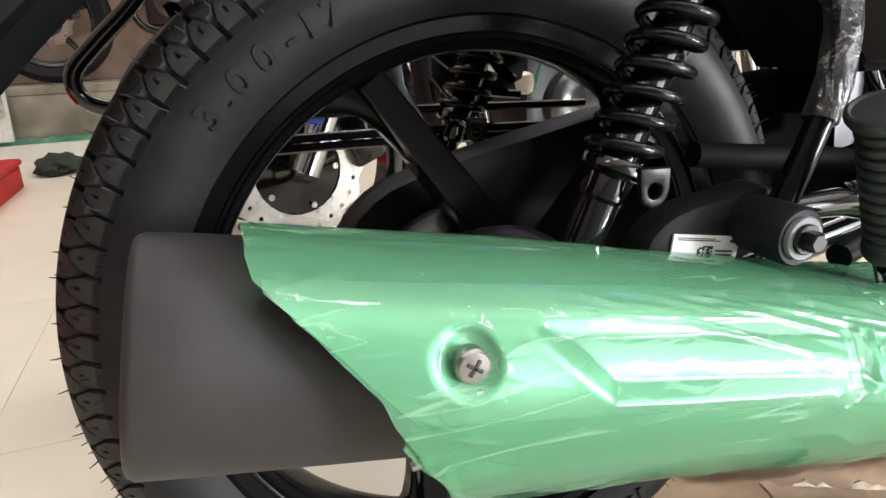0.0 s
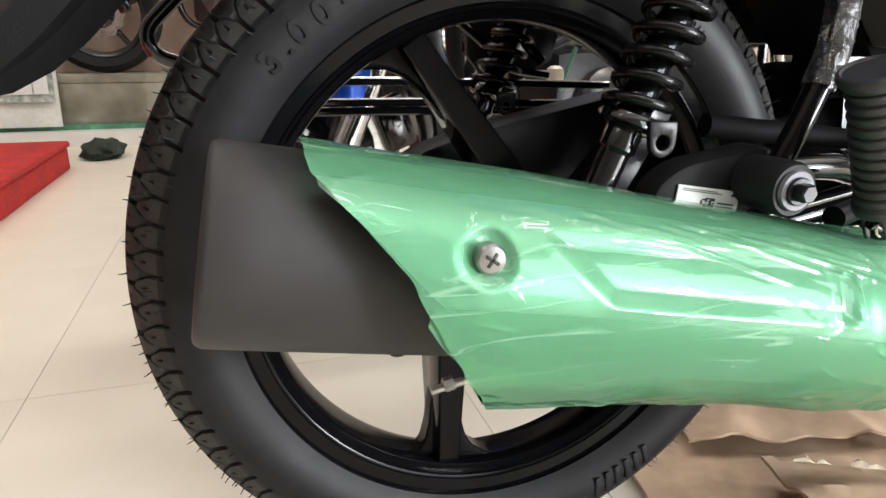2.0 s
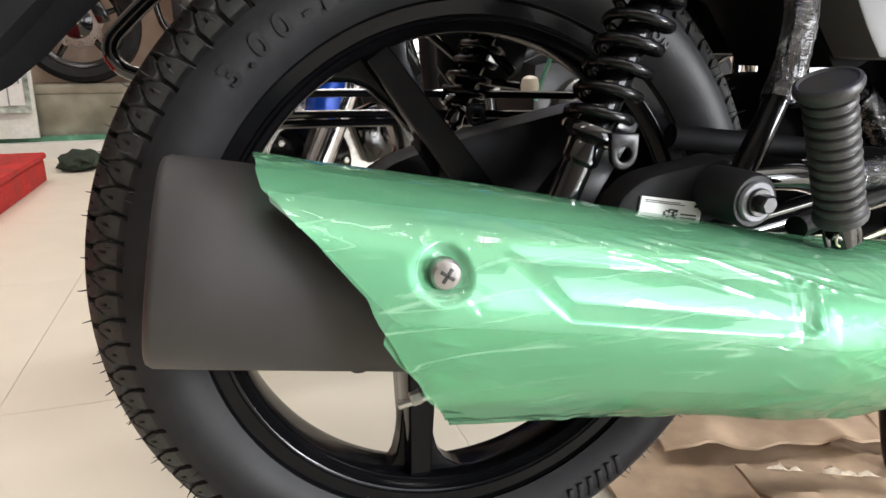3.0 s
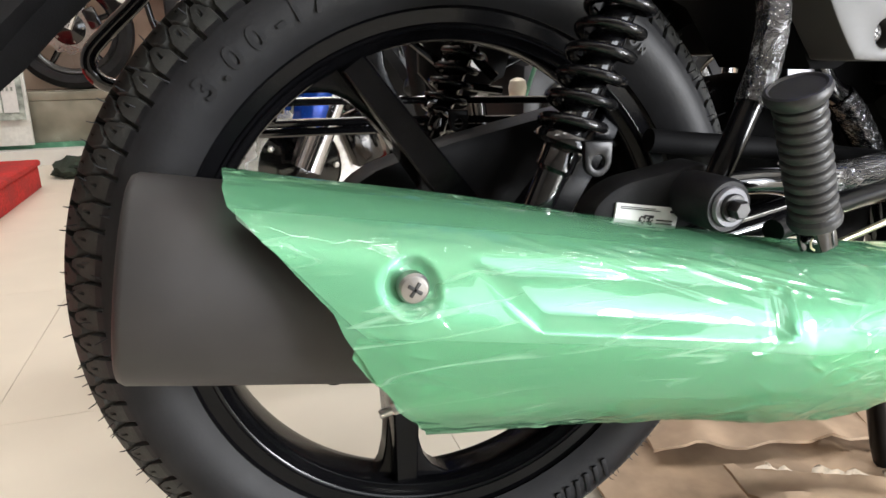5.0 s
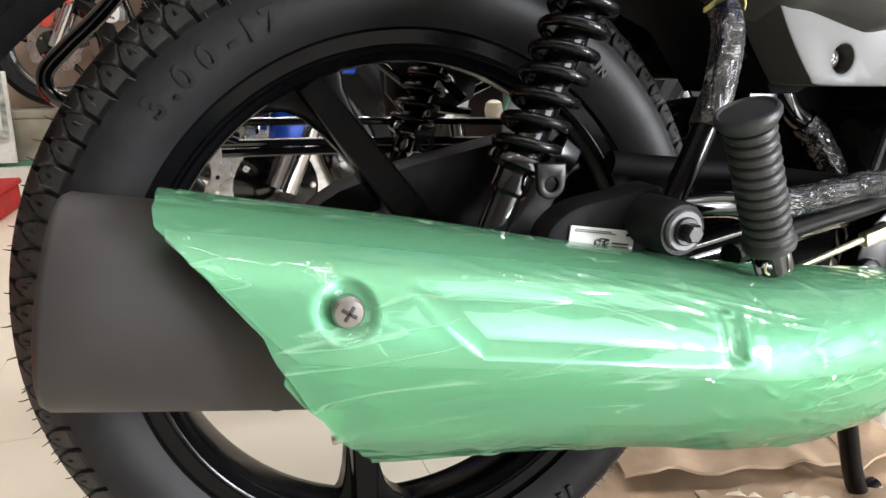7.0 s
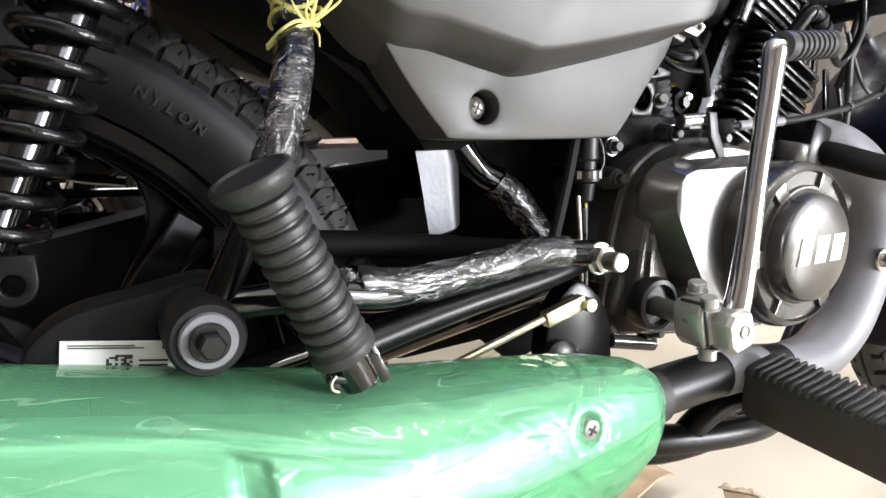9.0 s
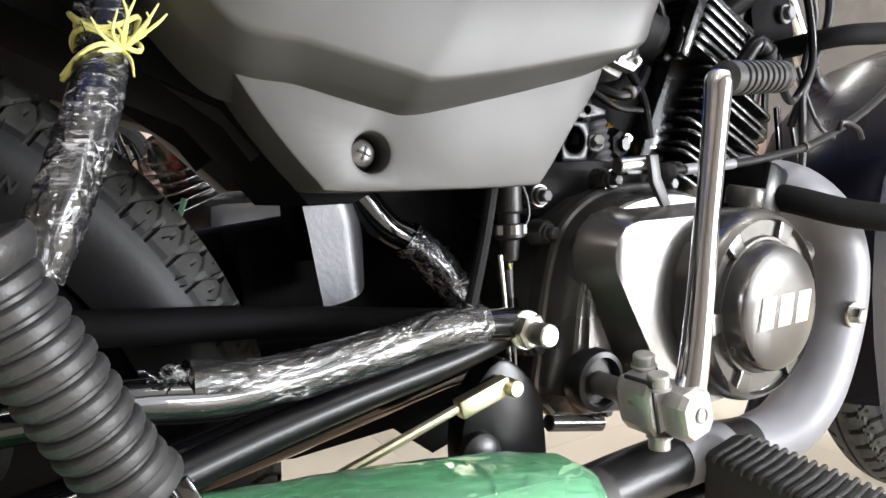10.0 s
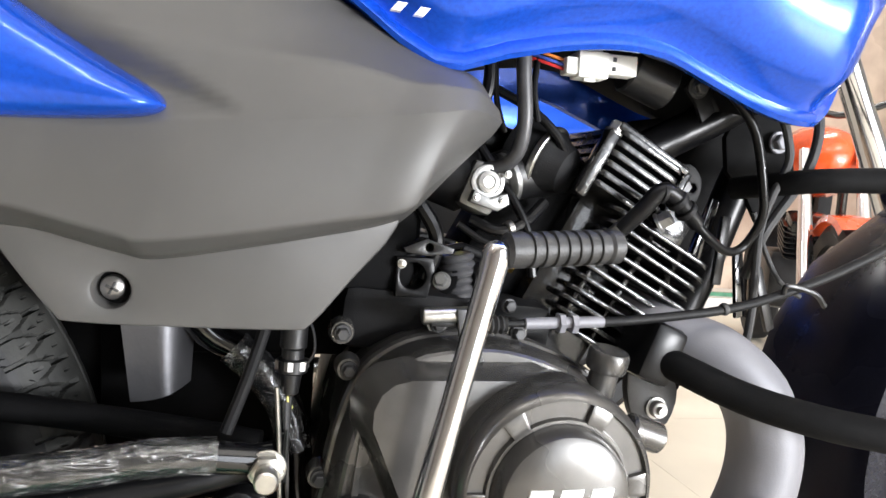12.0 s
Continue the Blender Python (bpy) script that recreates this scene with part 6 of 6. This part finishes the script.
    part("casting", loft([[(.320 + .028 * w * sx, y, .450 + .044 * w * sz) for sx, sz in ((-.7, -1), (.8, -1), (1, -.4), (1, .3), (.5, .6), (.1, 1), (-1, .9), (-1, -.6))] for w, y in ((1, -.10), (1, -.150), (.8, -.160), (.5, -.162))]), CASTING, bk)
    part("fuel_tank", loft([[(x, w * math.cos(a), .80 + h * math.sin(a)) for a in (2 * math.pi * k / 24 for k in range(24))] for x, w, h in ((.24, .03, .03), (.28, .10, .09), (.42, .15, .13), (.58, .13, .11), (.70, .07, .05))]), paint, bk, "", 60)
    part("seat", box((.60, .24, .08), pose(1.0, 0, .80), .03), MATTE, bk)
    part("tail_panel", plate([(.70, .70), (1.05, .72), (1.42, .80), (1.40, .84), (1.0, .80), (.70, .78)], -.13, -.09, bevel=.01), paint, bk)
    part("side_cover", plate([(.72, .48), (.95, .50), (1.02, .68), (.70, .70)], -.13, -.08, bevel=.01), MATTE, bk)
    part("frame_tube", tube([(.28, -.05, .75), (.36, -.07, .45), (.44, -.07, .24), (.75, -.08, .22), (.85, -.08, .40), (.78, -.08, .70)], .016, 14), GLOSS, bk)
    part("swing_arm", tube([(.82, -.10, .35), (1.26, -.11, .30)], .020, 14), GLOSS, bk)
    part("silencer", tube([(.55, -.14, .30), (.75, -.16, .27), (.95, -.17, .30), (1.40, -.18, .36)], [.018, .02, .05, .05], 20), CANPAINT, bk)
    part("shock_absorber", tube([(1.18, -.12, .36), (1.08, -.11, .66)], .018, 14, 2), ZINC, bk)
    part("handlebar", tube([(.25, -.36, .98), (.24, -.20, 1.0), (.25, 0, .94), (.24, .20, 1.0), (.25, .36, .98)], .012, 12), GLOSS, bk)
    bk.location = at
    bk.rotation_euler.z = radians(turn)
    return bk


CARPETRED = mat("red_gloss_paint", (.50, .07, .05), .25, 0, .1, 40, coat=.6)
WHITEPAINT = mat("white_gloss_paint", (.72, .73, .72), .2, 0, .05, 40, coat=.6)
blue_bike = parked_bike("blue and white motorcycle with a petal brake disc, parked behind", BLUE, WHITEPAINT, (-.06, .72, 0), 13)
LOCAL = (Matrix.Translation((-.06, .72, 0)) @ Matrix.Rotation(radians(13), 4, "Z")).inverted()


def beside(points):
    """Places in the room, in the blue motorcycle's own axes."""
    return [LOCAL @ Vector(p) for p in points]


part("fork_slider", tube(beside([(-.083, .60, .405), (-.068, .60, .465), (-.050, .60, .545)]), .0215, 20), CHROME, blue_bike, "satin silver fork slider")
part("brake_hose", tube(beside([(-.052, .575, .53), (-.048, .57, .49), (-.052, .57, .455), (-.066, .565, .432), (-.090, .565, .428), (-.108, .57, .440), (-.106, .575, .468), (-.088, .58, .505), (-.075, .59, .53)]), .0065, 12), MATTE, blue_bike, "black brake hose loop")
part("hang_tag", plate([(LOCAL @ Vector((x, .585, z))).xz for x, z in ((-.006, .412), (.008, .412), (.009, .440), (-.005, .441))], (LOCAL @ Vector((0, .585, .42))).y - .002, (LOCAL @ Vector((0, .585, .42))).y, bevel=0), PAPER, blue_bike, "small white paper tag")
for pts, r in (([(.100, .44, .545), (.104, .44, .47), (.120, .45, .40), (.150, .46, .36)], .012), ([(.135, .45, .54), (.140, .45, .47), (.128, .45, .42), (.16, .46, .38)], .010), ([(.172, .45, .53), (.165, .45, .49), (.180, .46, .44), (.172, .46, .39)], .013)):
    part("hose", tube(beside(pts), r, 12), MATTE, blue_bike)
for x, y, z, sz in ((.150, .47, .500, .030), (.118, .48, .440, .026), (.185, .48, .470, .028), (.160, .47, .425, .022)):
    m = LOCAL @ pose(x, y, z, 20 * math.sin(x * 90), 30 * math.cos(z * 70), 10)
    part("casting", lathe([(sz * .5, -sz * .6), (sz * .72, -sz * .45), (sz * .72, sz * .1), (sz * .5, sz * .25), (sz * .5, sz * .6), (0, sz * .65)], m=m, seg=14), SATIN, blue_bike)
part("filter_cup", lathe([(.006, -.018), (.013, -.014), (.0155, 0), (.013, .012), (.007, .016), (0, .017)], m=LOCAL @ Matrix.Translation((.299, .50, .429)), seg=20), CREAM, blue_bike, "cream plastic cup")
part("green_strap", tube(beside([(.335, .50, .475), (.322, .50, .44), (.310, .50, .405)]), .004, 8, flat=.4), GREENTRIM, blue_bike, "green strap")
part("fork_guard", plate(smooth_outline([(LOCAL @ Vector((x, .66, z))).xz for x, z in ((-.175, .44), (-.165, .52), (-.12, .545), (-.095, .50), (-.11, .44), (-.14, .415))], 3), -.02, -.012, bevel=.003), WHITEPAINT, blue_bike, "white fork guard")
parked_bike("black motorcycle parked in the second row", GLOSS, SATIN, (-.02, 1.42, 0))
parked_bike("orange and white motorcycle parked at an angle beyond the row", ORANGE, WHITEPAINT, (2.06, 1.08, 0), 60, ORANGE)
parked_bike("red motorcycle shown on the display stage by the wall", CARPETRED, WHITEPAINT, (-.84, 3.32, .33))

# ---------------------------------------------------------------- floor litter
def carton(name, pts, z, seed, torn=False, curl=0.0):
    """A flattened piece of carton: bent, dented, with ragged borders; torn: a fringe of pale fibre along its far border."""
    b = bmesh.new()
    n = 22
    rows = []
    (x0, y0), (x1, y1), (x2, y2), (x3, y3) = pts

    def at(s, t):
        x = (x0 * (1 - s) + x1 * s) * (1 - t) + (x3 * (1 - s) + x2 * s) * t
        y = (y0 * (1 - s) + y1 * s) * (1 - t) + (y3 * (1 - s) + y2 * s) * t
        fold = max(0, 0.5 - abs(noise.noise(Vector((x * 4 + y * 3, y * 5 - x * 2, seed)))) * 3) * .020
        h = z + fold + .003 * noise.noise(Vector((x * 30, y * 30, seed))) + curl * t * t
        return x, y, max(h, .003)

    for i in range(n + 1):
        row = []
        for j in range(n + 1):
            x, y, h = at(i / n, j / n)
            e = 0
            if i in (0, n) or j in (0, n):
                e = 0.008 * noise.noise(Vector((x * 23, y * 23, seed))) + (0.010 * noise.noise(Vector((x * 90, y * 90, seed))) if torn and j == n else 0)
            row.append((x + e, y + e, h))
        rows.append(row)
    sheet(rows, b)
    got = bmesh.ops.extrude_face_region(b, geom=b.faces[:])
    for v in (g for g in got["geom"] if isinstance(g, bmesh.types.BMVert)):
        v.co.z += .004
    ob = tagged(finish(name, b, CARD, angle=50), "torn brown cardboard sheet lying on the floor" if torn else "creased brown cardboard sheet lying on the floor", "cardboard", "cardboard on the floor")
    if torn:
        rnd = random.Random(int(seed * 10))
        back = Vector((x3 - x0, y3 - y0, 0)).normalized()
        for k in range(9):
            s = rnd.random()
            x, y, h = at(s, 1.0)
            w, ln = rnd.uniform(.004, .018), rnd.uniform(.003, .012)
            side = Vector((x2 - x3, y2 - y3, 0)).normalized()
            p = Vector((x, y, h + .0045)) - back * .006
            f = sheet([[p - side * w, p + side * w * .2 + Vector((0, 0, .001)), p + side * w],
                       [p - side * w * .7 + back * ln * .6 + Vector((0, 0, .002)), p + back * ln * .8 + Vector((0, 0, .005)), p + side * w * .6 + back * ln * .5 + Vector((0, 0, .001))],
                       [p - side * w * .2 + back * ln * 1.1, p + back * ln * 1.3 + Vector((0, 0, .003)), p + side * w * .3 + back * ln]])
            part("torn_fibre", f, TORN, ob, "pale torn paper fibre")
    return ob


carton("cardboard_sheet", ((.16, -.22), (.62, -.26), (.66, .10), (.20, .14)), .004, 1.0)
carton("cardboard_sheet", ((.28, .05), (.56, -.02), (.70, .22), (.34, .30)), .022, 5.0)
carton("cardboard_sheet", ((.30, -.32), (.58, -.38), (.53, -.12), (.322, -.018)), .028, 9.0, True, .008)
carton("cardboard_sheet", ((.60, .05), (.752, .085), (.736, .131), (.60, .12)), .014, 3.0, True, .012)
carton("cardboard_sheet", ((.55, -.03), (.655, -.01), (.68, .037), (.60, .078)), .012, 7.0)
carton("cardboard_sheet", ((.63, -.14), (.78, -.16), (.79, -.01), (.772, .024)), .014, 2.0, True, .006)

# floor tiles, 0.6 m
tile_me = None
for i in range(-6, 10):
    for j in range(-8, 7):
        x, y = -.5265 + .6 * i + .3, .4345 + .6 * j - .3
        if tile_me is None:
            t0 = part("tile", box((.5990, .5990, .008), None, 0), TILE, floor)
            tile_me = t0.data
        else:
            t0 = new("tile", tile_me)
            t0.parent = floor
        t0.location = (x, y, -.004)
